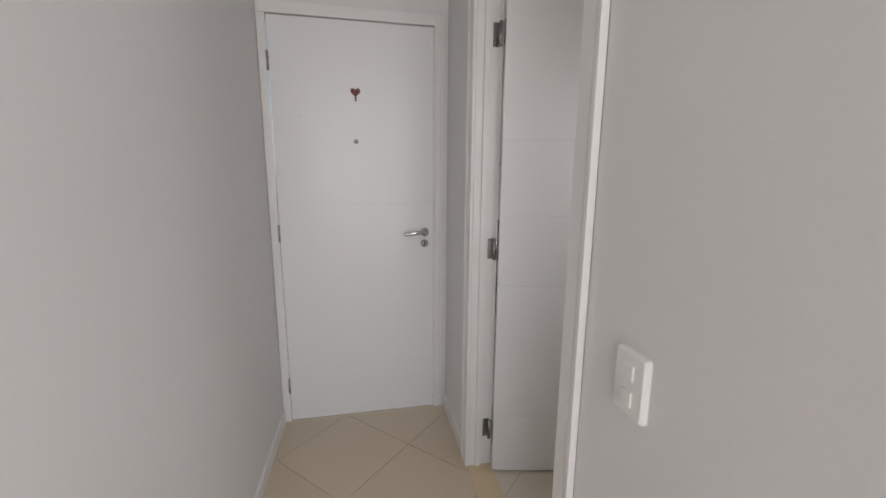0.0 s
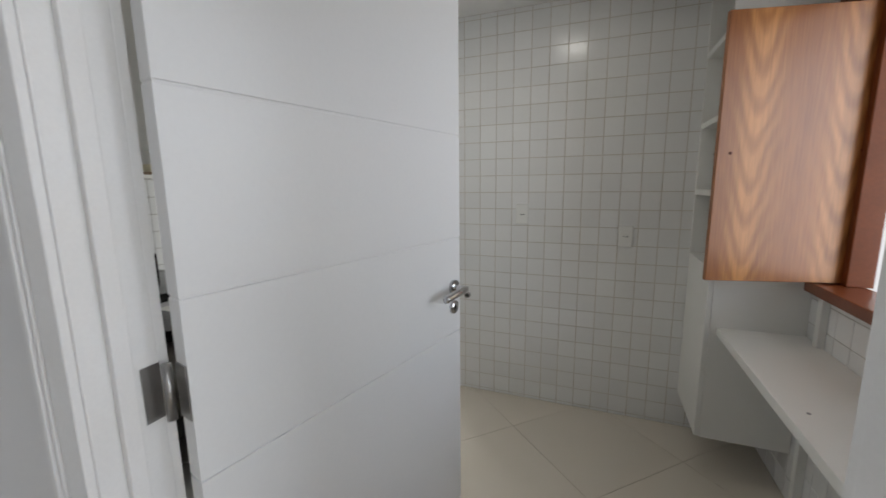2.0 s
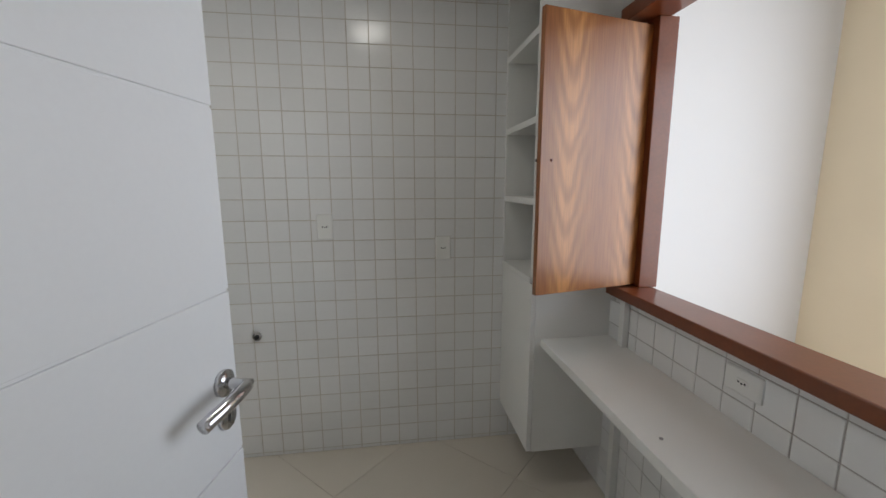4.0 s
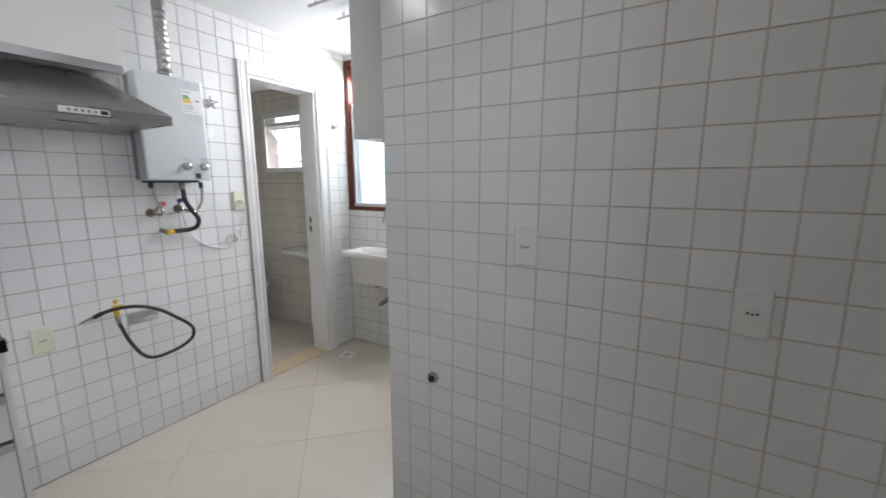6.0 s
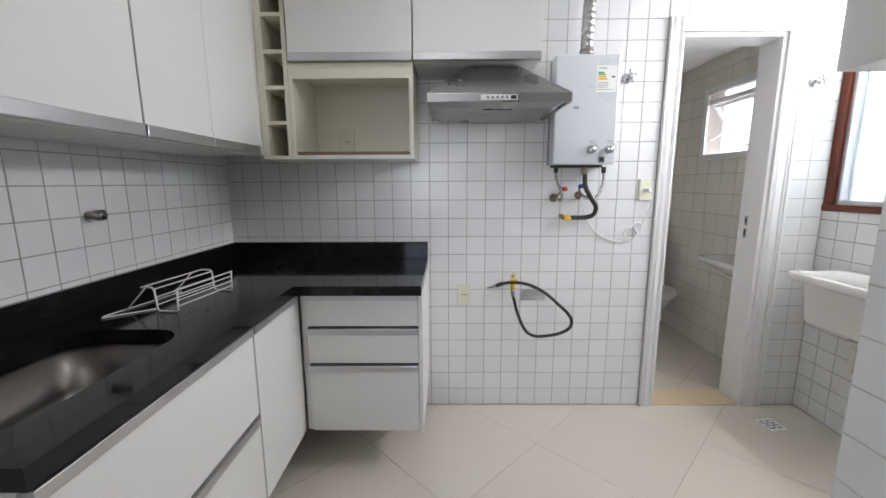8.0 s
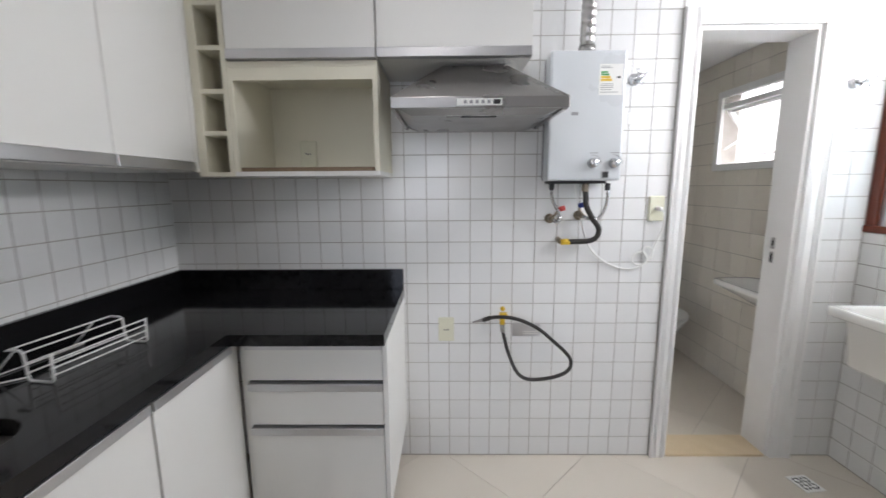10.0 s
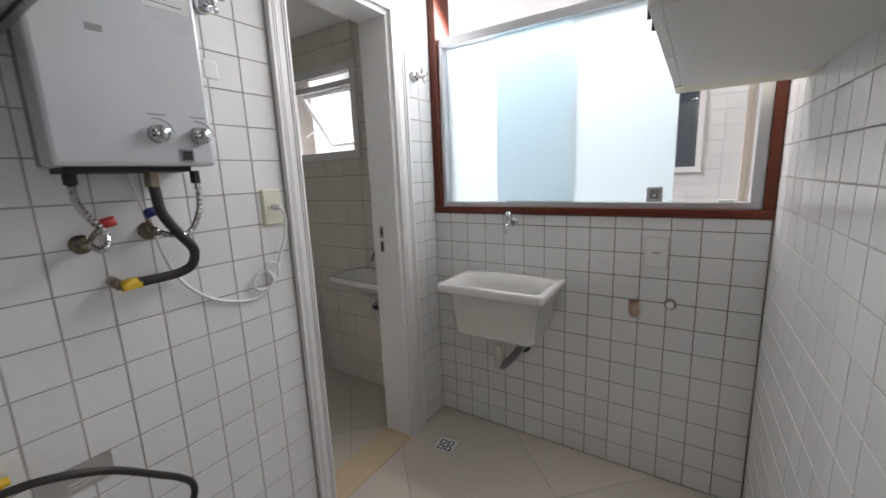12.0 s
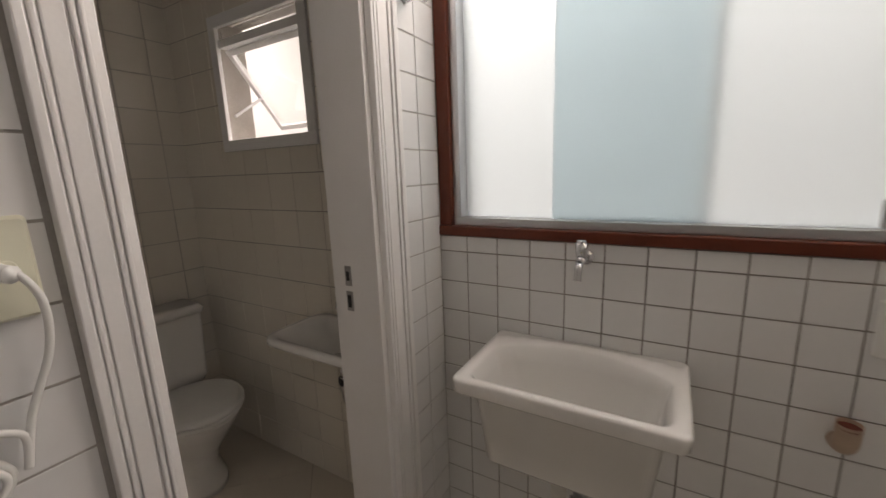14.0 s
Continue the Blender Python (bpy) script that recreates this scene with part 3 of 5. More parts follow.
def kitchen_door():
    d = tagged(empty("kitchen_door"), "white painted kitchen door with horizontal grooves, standing half open", "door")
    L = 0.793
    d.matrix_world = pose(1.853, 0.352, 0, 0, 0, 78.2)
    bm = bmesh.new()
    for a, b in ((0.012, 0.288), (0.292, 0.892), (0.896, 1.188), (1.192, 1.488), (1.492, 2.085)):
        add_box(bm, 0.008, L, 0.0, 0.035, a, b, bevel=0.0015)
    add_box(bm, 0.010, L - 0.002, 0.003, 0.032, 0.02, 2.08)
    part("leaf", bm, DOOR_PAINT, d)
    lever_handle(d, -1, plane_matrix((L - 0.04, 0.0, 1.039), (1, 0, 0), (0, 0, 1)))
    lever_handle(d, 1, plane_matrix((L - 0.04, 0.035, 1.039), (-1, 0, 0), (0, 0, 1)))
    part("latch_plate", box(L, L + 0.0015, 0.006, 0.029, 0.93, 1.10), STEEL, d)
    for z in (1.89, 1.043, 0.197):
        h = part("hinge", rod((-0.006, 0.034, z - 0.045), (-0.006, 0.034, z + 0.045), 0.007), STEEL, d, "dull steel butt hinge", True)
        part("hinge_plate", box(0.0055, 0.0078, 0.001, 0.033, z - 0.044, z + 0.044), STEEL, h)
    return d


def kitchen_frame():
    f = tagged(empty("door_frame"), "white painted frame of the kitchen doorway", "door frame", kind="structure")
    part("jamb", box(DX0 - 0.058, DX0, YH - 0.002, YF, 0, 2.115, 0.002), TRIM, f)
    part("jamb", box(DX1, DX1 + 0.058, YH - 0.002, YF, 0, 2.115, 0.002), TRIM, f)
    part("head", box(DX0, DX1, YH - 0.002, YF, 2.09, 2.118, 0.002), TRIM, f)
    for a, b in ((DX0 - 0.002, DX0 - 0.058), (DX1 + 0.002, DX1 + 0.058)):
        bm = bmesh.new()
        casing_strip(bm, a, b, YF, 1, 0, 2.115)
        part("casing", bm, TRIM, f)
    for a, b in ((DX0 - 0.002, DX0 - 0.075), (DX1 + 0.002, DX1 + 0.075)):
        bm = bmesh.new()
        casing_strip(bm, a, b, YH - 0.002, -1, 0, 2.16, profile=FLAT_CASING)
        part("casing", bm, TRIM, f)
    part("casing", box(DX0 - 0.002, DX1 + 0.002, YH - 0.016, YH - 0.002, 2.094, 2.16, 0.003), TRIM, f)
    part("stop", box(DX0, DX0 + 0.012, YH + 0.03, YF - 0.04, 0, 2.09, 0.002), TRIM, f)
    for z in (1.89, 1.043, 0.197):
        part("hinge_plate", box(DX0, DX0 + 0.002, YF - 0.028, YF - 0.001, z - 0.044, z + 0.044), STEEL, f)
    tagged(link("threshold_kitchen", box(DX0, DX1, YH - 0.004, YF + 0.012, -0.02, 0.006, 0.002), STONE), "yellow marble threshold of the kitchen doorway", "threshold", kind="structure")


def bathroom_frame():
    f = tagged(empty("door_frame"), "white moulded frame of the bathroom doorway", "door frame", kind="structure")
    part("jamb", box(-0.15, 0.006, BY0 - 0.002, BY0 + 0.022, 0, BH, 0.002), TRIM, f)
    j = part("jamb", box(-0.15, 0.006, BY1 - 0.03, BY1 + 0.002, 0, BH, 0.002), TRIM, f)
    part("head", box(-0.15, 0.006, BY0 + 0.022, BY1 - 0.03, BH - 0.022, BH + 0.002, 0.002), TRIM, f)
    bm = bmesh.new()
    casing_strip(bm, BY0 + 0.004, BY0 - 0.062, 0.006, 1, 0, 2.10, axis="y", profile=BEADED_CASING)
    part("casing", bm, TRIM, f)
    bm = bmesh.new()
    casing_strip(bm, BY1 - 0.012, BY1 + 0.088, 0.006, 1, 0, 2.10, axis="y", profile=BEADED_CASING)
    part("casing", bm, TRIM, f)
    bm = bmesh.new()
    for a, b, t in ((0.0, 0.02, 0.02), (0.02, 0.03, 0.016), (0.03, 0.058, 0.018), (0.058, 0.072, 0.013)):
        add_box(bm, 0.006, 0.004 + t, BY0 + 0.004, BY1 - 0.012, BH - 0.002 + a, BH - 0.002 + b, bevel=0.0015)
    part("casing", bm, TRIM, f)
    s = part("strike_plate", box(-0.105, -0.083, BY1 - 0.0325, BY1 - 0.03, 1.045, 1.10, 0.001), STEEL, f, "small steel strike plate")
    part("latch_hole", box(-0.099, -0.089, BY1 - 0.0335, BY1 - 0.0325, 1.06, 1.085), DARK, s)
    s = part("strike_plate", box(-0.105, -0.083, BY1 - 0.0325, BY1 - 0.03, 0.975, 1.03, 0.001), STEEL, f, "small steel strike plate")
    part("bolt_hole", box(-0.1, -0.088, BY1 - 0.0335, BY1 - 0.0325, 0.985, 1.02), DARK, s)
    tagged(link("threshold_bathroom", box(-0.15, 0.012, BY0 + 0.022, BY1 - 0.03, -0.02, 0.012, 0.003), STONE), "yellow marble threshold of the bathroom doorway", "threshold", kind="structure")


entrance_door()
entrance_frame()
kitchen_door()
kitchen_frame()
bathroom_frame()
structure("baseboard_hall", wall_boxes([(XD + 0.014, 3.4, HY0, HY0 + 0.012, 0, 0.07)]), TRIM, "low white painted baseboard", "baseboard")
structure("baseboard_hall_north", wall_boxes([(XD + 0.017, DX0 - 0.078, YH - 0.012, YH, 0, 0.07), (DX1 + 0.105, XR, YH - 0.012, YH, 0, 0.07)]), TRIM, "low white painted baseboard", "baseboard")


# ---- plates and sockets ----
def wall_plate(name, plane, w, h, material, label, category, slots, rocker=False, depth=0.009):
    """A plate on a wall plane (local x along, y up, z out)."""
    p = tagged(empty(name), label, category)
    p.matrix_world = plane
    part("plate", loft(bmesh.new(), [rrect(0, 0, 0, w / 2, h / 2, 0.006), rrect(0, 0, depth * 0.6, w / 2, h / 2, 0.006), rrect(0, 0, depth, w / 2 - 0.004, h / 2 - 0.004, 0.004)]), material, p)
    if rocker:
        for s in (1, -1):
            k = part("rocker", box(-0.014, 0.014, s * 0.024 - 0.014, s * 0.024 + 0.014, depth, depth + 0.0045, 0.0015), material, p)
    for (u, v) in slots:
        s = part("socket", loft(bmesh.new(), [rrect(u, v, depth, 0.019, 0.010, 0.0095), rrect(u, v, depth + 0.0015, 0.018, 0.009, 0.0088)]), material, p)
        for du in (-0.0095, 0, 0.0095):
            part("hole", cyl(bmesh.new(), (u + du, v - (0.002 if du == 0 else 0), depth + 0.001), (u + du, v - (0.002 if du == 0 else 0), depth + 0.0022), 0.0031, seg=10), DARK, s)
    return p


WEST = lambda y, z: plane_matrix((0.0048, y, z), (0, 1, 0), (0, 0, 1))
KITCH = lambda x, z: plane_matrix((x, YK - 0.0048, z), (1, 0, 0), (0, 0, 1))
NORTH = lambda x, z: plane_matrix((x, YW - 0.0048, z), (1, 0, 0), (0, 0, 1))
EAST = lambda y, z: plane_matrix((XR - 0.0048, y, z), (0, -1, 0), (0, 0, 1))
wall_plate("wall_socket", WEST(1.672, 0.675), 0.075, 0.118, OLD_PLASTIC, "yellowed plastic wall socket on white tiles", "socket", [(0, 0)])
wall_plate("wall_socket", KITCH(1.987, 1.171), 0.075, 0.118, PLASTIC, "white plastic wall socket on white tiles", "socket", [(0, 0)])
wall_plate("wall_socket", KITCH(2.552, 1.058), 0.075, 0.118, PLASTIC, "white plastic wall socket on white tiles", "socket", [(0, 0)])
wall_plate("wall_socket", NORTH(1.05, 0.997), 0.085, 0.12, PLASTIC, "white plastic wall socket below the window", "socket", [(0, 0)])
wall_plate("wall_socket", EAST(1.278, 0.85), 0.11, 0.07, PLASTIC, "white plastic wall socket above the shelf board", "socket", [(0, 0)])
wall_plate("light_switch", plane_matrix((2.830, YH, 0.993), (1, 0, 0), (0, 0, 1)), 0.078, 0.117, PLASTIC, "white double light switch on the hall wall", "switch", [], rocker=True, depth=0.012)
heater_socket = wall_plate("wall_socket", WEST(2.635, 1.25), 0.07, 0.115, OLD_PLASTIC, "yellowed wall socket with a plug in it", "socket", [(0, 0)], depth=0.014)
wall_plate("cover_plate", WEST(2.50, 1.646), 0.04, 0.05, PLASTIC, "small white cover plate on the tiles", "plate", [], depth=0.003)


# ---- kitchen furniture ----
def aluminium_profile(parent, x0, x1, y0, y1, z0, z1):
    p = part("handle_profile", box(x0, x1, y0, y1, z0, z1, 0.002), ALU, parent, "aluminium handle profile")
    return p


def countertop():
    """One L of black granite with an undermount bowl's cut-out."""
    c = tagged(empty("countertop"), "L-shaped polished black granite worktop with low backsplash", "countertop")
    zt, zb = 0.88, 0.84
    XE = 1.63
    hole = [(v.x, v.y) for v in rrect(1.325, 0.675, 0, 0.25, 0.165, 0.09, 8)]
    outer = [(0.0055, YS + 0.0055), (XE, YS + 0.0055), (XE, 0.955), (0.605, 0.955), (0.605, 1.472), (0.0055, 1.472)]
    bm = bmesh.new()
    rings = []
    for pts in (outer, hole):
        vs = [bm.verts.new((x, y, zt)) for x, y in pts]
        rings.append([bm.edges.new((vs[k], vs[(k + 1) % len(vs)])) for k in range(len(vs))])
    bmesh.ops.triangle_fill(bm, use_beauty=True, edges=rings[0] + rings[1])
    r = bmesh.ops.extrude_face_region(bm, geom=bm.faces[:])
    for v in r["geom"]:
        if isinstance(v, bmesh.types.BMVert):
            v.co.z = zb
    part("top", bm, GRANITE, c)
    part("backsplash", box(0.0055, 0.0255, YS + 0.026, 1.472, zt, 0.974, 0.002), GRANITE, c)
    part("backsplash", box(0.0055, XE, YS + 0.0055, YS + 0.0255, zt, 0.974, 0.002), GRANITE, c)


def sink_bowl():
    s = tagged(empty("kitchen_sink"), "stainless steel undermount sink bowl below the black worktop", "sink")
    rs = [rrect(1.325, 0.675, 0.836, 0.275, 0.19, 0.10, 8), rrect(1.325, 0.675, 0.8385, 0.275, 0.19, 0.10, 8), rrect(1.325, 0.675, 0.8385, 0.255, 0.17, 0.09, 8),
          rrect(1.325, 0.675, 0.72, 0.245, 0.16, 0.085, 8), rrect(1.325, 0.675, 0.69, 0.22, 0.135, 0.08, 8), rrect(1.325, 0.675, 0.682, 0.05, 0.05, 0.045, 8)]
    part("bowl", loft(bmesh.new(), rs, close_first=False), SINK_STEEL, s, smooth=True)
    part("drain", loft(bmesh.new(), [rrect(1.325, 0.675, 0.683, 0.04, 0.04, 0.039), rrect(1.325, 0.675, 0.687, 0.032, 0.032, 0.031)]), CHROME, s, "round chrome drain", True)


def drawer_unit():
    u = tagged(empty("drawer_cabinet"), "white wall-hung base cabinet with three drawers", "cabinet")
    part("body", box(0.006, 0.53, 0.978, 1.455, 0.20, 0.838, 0.001), LAMINATE, u)
    part("end_panel", box(0.006, 0.552, 1.455, 1.472, 0.195, 0.838, 0.001), LAMINATE, u)
    part("filler", box(0.45, 0.532, 0.953, 0.977, 0.20, 0.838, 0.001), LAMINATE, u)
    for a, b in ((0.692, 0.836), (0.524, 0.683), (0.205, 0.515)):
        f = part("drawer_front", box(0.531, 0.55, 0.980, 1.453, a, b - 0.032, 0.0015), LAMINATE, u)
        aluminium_profile(f, 0.529, 0.556, 0.980, 1.453, b - 0.031, b - 0.003)
        # Dark strip puts the shade of the gap above each drawer into colour.
        part("shadow_gap", box(0.5305, 0.533, 0.980, 1.453, b - 0.003, b + 0.001), DARK, u, "dark strip for the shade in the gap above the drawer")


def sink_unit():
    u = tagged(empty("corner_cabinet"), "white wall-hung base cabinet with one door below the worktop", "cabinet")
    part("body", box(0.57, 0.938, YS + 0.006, 0.93, 0.20, 0.838, 0.001), LAMINATE, u)
    part("filler", box(0.534, 0.579, 0.915, 0.944, 0.20, 0.838, 0.001), LAMINATE, u)
    f = part("door", box(0.58, 0.934, 0.931, 0.95, 0.205, 0.806, 0.0015), LAMINATE, u)
    aluminium_profile(f, 0.58, 0.934, 0.929, 0.955, 0.808, 0.834)
    u = tagged(empty("sink_cabinet"), "white wall-hung sink cabinet with a fixed front above a deep drawer", "cabinet")
    bm = box(0.941, 1.625, YS + 0.006, 0.93, 0.20, 0.66, 0.001)
    part("body", bm, LAMINATE, u)
    part("rail", box(0.941, 1.625, 0.905, 0.929, 0.66, 0.838), LAMINATE, u)
    f = part("front_panel", box(0.943, 1.622, 0.931, 0.95, 0.535, 0.806, 0.0015), LAMINATE, u)
    aluminium_profile(f, 0.943, 1.622, 0.929, 0.955, 0.808, 0.834)
    f = part("drawer_front", box(0.943, 1.622, 0.931, 0.95, 0.205, 0.495, 0.0015), LAMINATE, u)
    aluminium_profile(f, 0.943, 1.622, 0.929, 0.955, 0.497, 0.523)


def upper_cabinets():
    T = H - 0.004
    for y0, y1 in ((0.895, 1.430), (1.433, 1.985)):
        u = tagged(empty("wall_cabinet"), "white wall cabinet with a lift-up door and aluminium profile", "cabinet", "upper cabinets over the hood")
        part("body", box(0.0055, 0.33, y0, y1, 1.812, T, 0.001), LAMINATE, u)
        f = part("door", box(0.331, 0.35, y0 + 0.002, y1 - 0.002, 1.842, T - 0.003, 0.0015), LAMINATE, u)
        aluminium_profile(f, 0.325, 0.356, y0 + 0.002, y1 - 0.002, 1.808, 1.841)
    # open niche
    u = tagged(empty("microwave_niche"), "open cream-lined wall niche with a brown front edge", "shelf")
    y0, y1, z0, z1 = 0.885, 1.430, 1.398, 1.806
    part("bottom", box(0.0055, 0.33, y0, y1, z0, z0 + 0.018, 0.001), LAMINATE, u)
    part("top", box(0.0055, 0.33, y0, y1, z1 - 0.02, z1, 0.001), CREAM, u)
    part("valance", box(0.30, 0.33, y0 + 0.018, y1 - 0.018, z1 - 0.065, z1 - 0.021), CREAM, u)
    part("side", box(0.0055, 0.33, y0, y0 + 0.018, z0 + 0.018, z1 - 0.02, 0.001), CREAM, u)
    part("side", box(0.0055, 0.33, y1 - 0.018, y1, z0 + 0.018, z1 - 0.02, 0.001), CREAM, u)
    part("back", box(0.0055, 0.012, y0 + 0.018, y1 - 0.018, z0 + 0.018, z1 - 0.02), CREAM, u)
    part("edge_strip", box(0.285, 0.327, y0 + 0.022, y1 - 0.022, z0 + 0.018, z0 + 0.033, 0.001), FELT, u, "brown wooden front edge strip")
    wall_plate("wall_socket", plane_matrix((0.0122, 1.057, 1.505), (0, 1, 0), (0, 0, 1)), 0.075, 0.115, OLD_PLASTIC, "cream wall socket inside the niche", "socket", [(0, 0)])
    # bottle rack
    u = tagged(empty("bottle_rack"), "narrow cream bottle rack with stacked open cubbyholes", "shelf")
    a, b = 0.752, 0.884
    part("side", box(0.0055, 0.33, a, a + 0.03, 1.398, T, 0.001), CREAM, u)
    part("side", box(0.0055, 0.33, b - 0.018, b, 1.398, T, 0.001), CREAM, u)
    part("back", box(0.0055, 0.012, a + 0.03, b - 0.018, 1.416, T), CREAM, u)
    for z in (1.398, 1.548, 1.697, 1.846, 1.995, 2.144):
        part("shelf", box(0.012, 0.328, a + 0.03, b - 0.018, z, z + 0.016, 0.001), CREAM, u)
    # cabinets on the sink wall
    u = tagged(empty("wall_cabinet"), "white wall cabinet with two plain doors above the sink", "cabinet")
    part("body", box(0.335, 1.028, YS + 0.0055, 0.73, 1.415, T, 0.001), LAMINATE, u)
    part("filler", box(0.306, 0.352, 0.731, 0.75, 1.415, T, 0.001), LAMINATE, u)
    for x0, x1 in ((0.354, 0.705), (0.708, 1.026)):
        f = part("door", box(x0, x1, 0.731, 0.75, 1.452, T - 0.003, 0.0015), LAMINATE, u)
        aluminium_profile(f, x0, x1, 0.727, 0.757, 1.418, 1.451)
    u = tagged(empty("wall_cabinet"), "white wall cabinet with two lift-up flaps above the sink", "cabinet")
    part("body", box(1.032, 1.64, YS + 0.0055, 0.73, 1.415, T, 0.001), LAMINATE, u)
    for z0, z1 in ((1.452, 1.955), (1.99, T - 0.003)):
        f = part("door", box(1.034, 1.638, 0.731, 0.75, z0, z1, 0.0015), LAMINATE, u)
        aluminium_profile(f, 1.034, 1.638, 0.727, 0.757, z0 - 0.034, z0 - 0.001)


def dish_rack():
    r = tagged(empty("dish_rack"), "small white wire rack lying on the black worktop", "rack")
    A, B = Vector((0.668, 0.745, 0)), Vector((0.93, 0.712, 0))
    d = (B - A).normalized()
    n = Vector((d.y, -d.x, 0))
    if n.y > 0:
        n = -n
    L = 0.262

    def at(u, v, z):
        p = A + d * u + n * v
        return (p.x, p.y, z)
    z = 0.8832
    for u in (0.0, L):
        bm = tube(bmesh.new(), [at(u, 0.0, z + 0.075), at(u, 0.003, z + 0.006), at(u, 0.012, z), at(u, 0.068, z), at(u, 0.077, z + 0.006), at(u, 0.082, z + 0.07), at(u, 0.09, z + 0.078), at(u, 0.125, z + 0.078)], 0.0032, 8, curve=False)
        part("end_frame", bm, WHITE_WIRE, r, smooth=True)
    for v, h in ((0.0, 0.074), (0.001, 0.056), (0.002, 0.037), (0.003, 0.018), (0.078, 0.02), (0.080, 0.045), (0.083, 0.072), (0.125, 0.078)):
        part("wire", rod(at(-0.004, v, z + h), at(L + 0.004, v, z + h), 0.0024, seg=8), WHITE_WIRE, r, smooth=True)
    for u in (0.05, L - 0.02):
        part("leg", rod(at(u, 0.125, z + 0.078), at(u + 0.02, 0.19, z), 0.0024, seg=8), WHITE_WIRE, r, smooth=True)
    part("foot_wire", tube(bmesh.new(), [at(0.04, 0.185, z), at(0.2, 0.19, z), at(L + 0.07, 0.20, z), at(L + 0.085, 0.19, z), at(L + 0.07, 0.18, z), at(L - 0.02, 0.10, z)], 0.0024, 8, curve=False), WHITE_WIRE, r, smooth=True)


def sink_stub():
    s = tagged(empty("pipe_stub"), "capped metal water outlet above the sink", "pipe stub")
    part("pipe", rod((0.86, YS, 1.19), (0.86, YS + 0.045, 1.19), 0.013), BRASS, s, smooth=True)
    part("cap", rod((0.86, YS + 0.03, 1.19), (0.86, YS + 0.055, 1.19), 0.018), STEEL, s, smooth=True)
    s = tagged(empty("pipe_stub"), "small capped gas outlet on the tiled wall", "pipe stub")
    part("rose", rod((1.645, YK - 0.004, 0.645), (1.645, YK - 0.014, 0.645), 0.021), STEEL, s, smooth=True)
    part("cap", rod((1.645, YK - 0.012, 0.645), (1.645, YK - 0.03, 0.645), 0.011, seg=6), DARK, s)


def range_hood():
    h = tagged(empty("range_hood"), "stainless steel pyramid range hood with a button panel", "range hood")
    y0, y1, xf, zb, zl = 1.50, 2.075, 0.5, 1.605, 1.642
    bm = bmesh.new()
    rings = [[Vector((x, y, z)) for x, y in pts] for z, pts in (
        (zl, ((0.008, y0), (xf, y0), (xf, y1), (0.008, y1))),
        (1.80, ((0.008, 1.665), (0.27, 1.665), (0.27, 1.905), (0.008, 1.905))))]
    loft(bm, rings)
    part("canopy", bm, STEEL, h)
    bm = bmesh.new()
    add_box(bm, xf - 0.012, xf + 0.003, y0 - 0.002, y1 + 0.002, zb, zl, bevel=0.003)
    part("front_lip", bm, STEEL, h)
    part("side_lip", box(0.008, xf - 0.012, y0 - 0.002, y0 + 0.01, zb, zl), STEEL, h)
    part("side_lip", box(0.008, xf - 0.012, y1 - 0.01, y1 + 0.002, zb, zl), STEEL, h)
    under = part("filter_tray", loft(bmesh.new(), [[Vector((x, y, z)) for x, y, z in ((0.02, y0 + 0.012, zb + 0.006), (xf - 0.014, y0 + 0.012, zb + 0.006), (xf - 0.014, y1 - 0.012, zb + 0.006), (0.02, y1 - 0.012, zb + 0.006))],
                                                  [Vector((x, y, z)) for x, y, z in ((0.03, y0 + 0.06, zb - 0.012), (xf - 0.06, y0 + 0.06, zb - 0.012), (xf - 0.06, y1 - 0.06, zb - 0.012), (0.03, y1 - 0.06, zb - 0.012))]]), STEEL, h, "stainless filter tray under the hood")
    part("latch", box(0.40, 0.42, 1.73, 1.85, zb - 0.0135, zb - 0.012), DARK, under)
    p = part("button_panel", box(xf + 0.003, xf + 0.006, 1.712, 1.858, 1.612, 1.634, 0.001), PLASTIC, h, "pale panel with small buttons")
    for k in range(5):
        part("button", box(xf + 0.006, xf + 0.009, 1.735 + k * 0.019, 1.745 + k * 0.019, 1.618, 1.628), PRINT, p)
    part("display", box(xf + 0.006, xf + 0.0075, 1.83, 1.853, 1.616, 1.63), DARK, p)
    return h


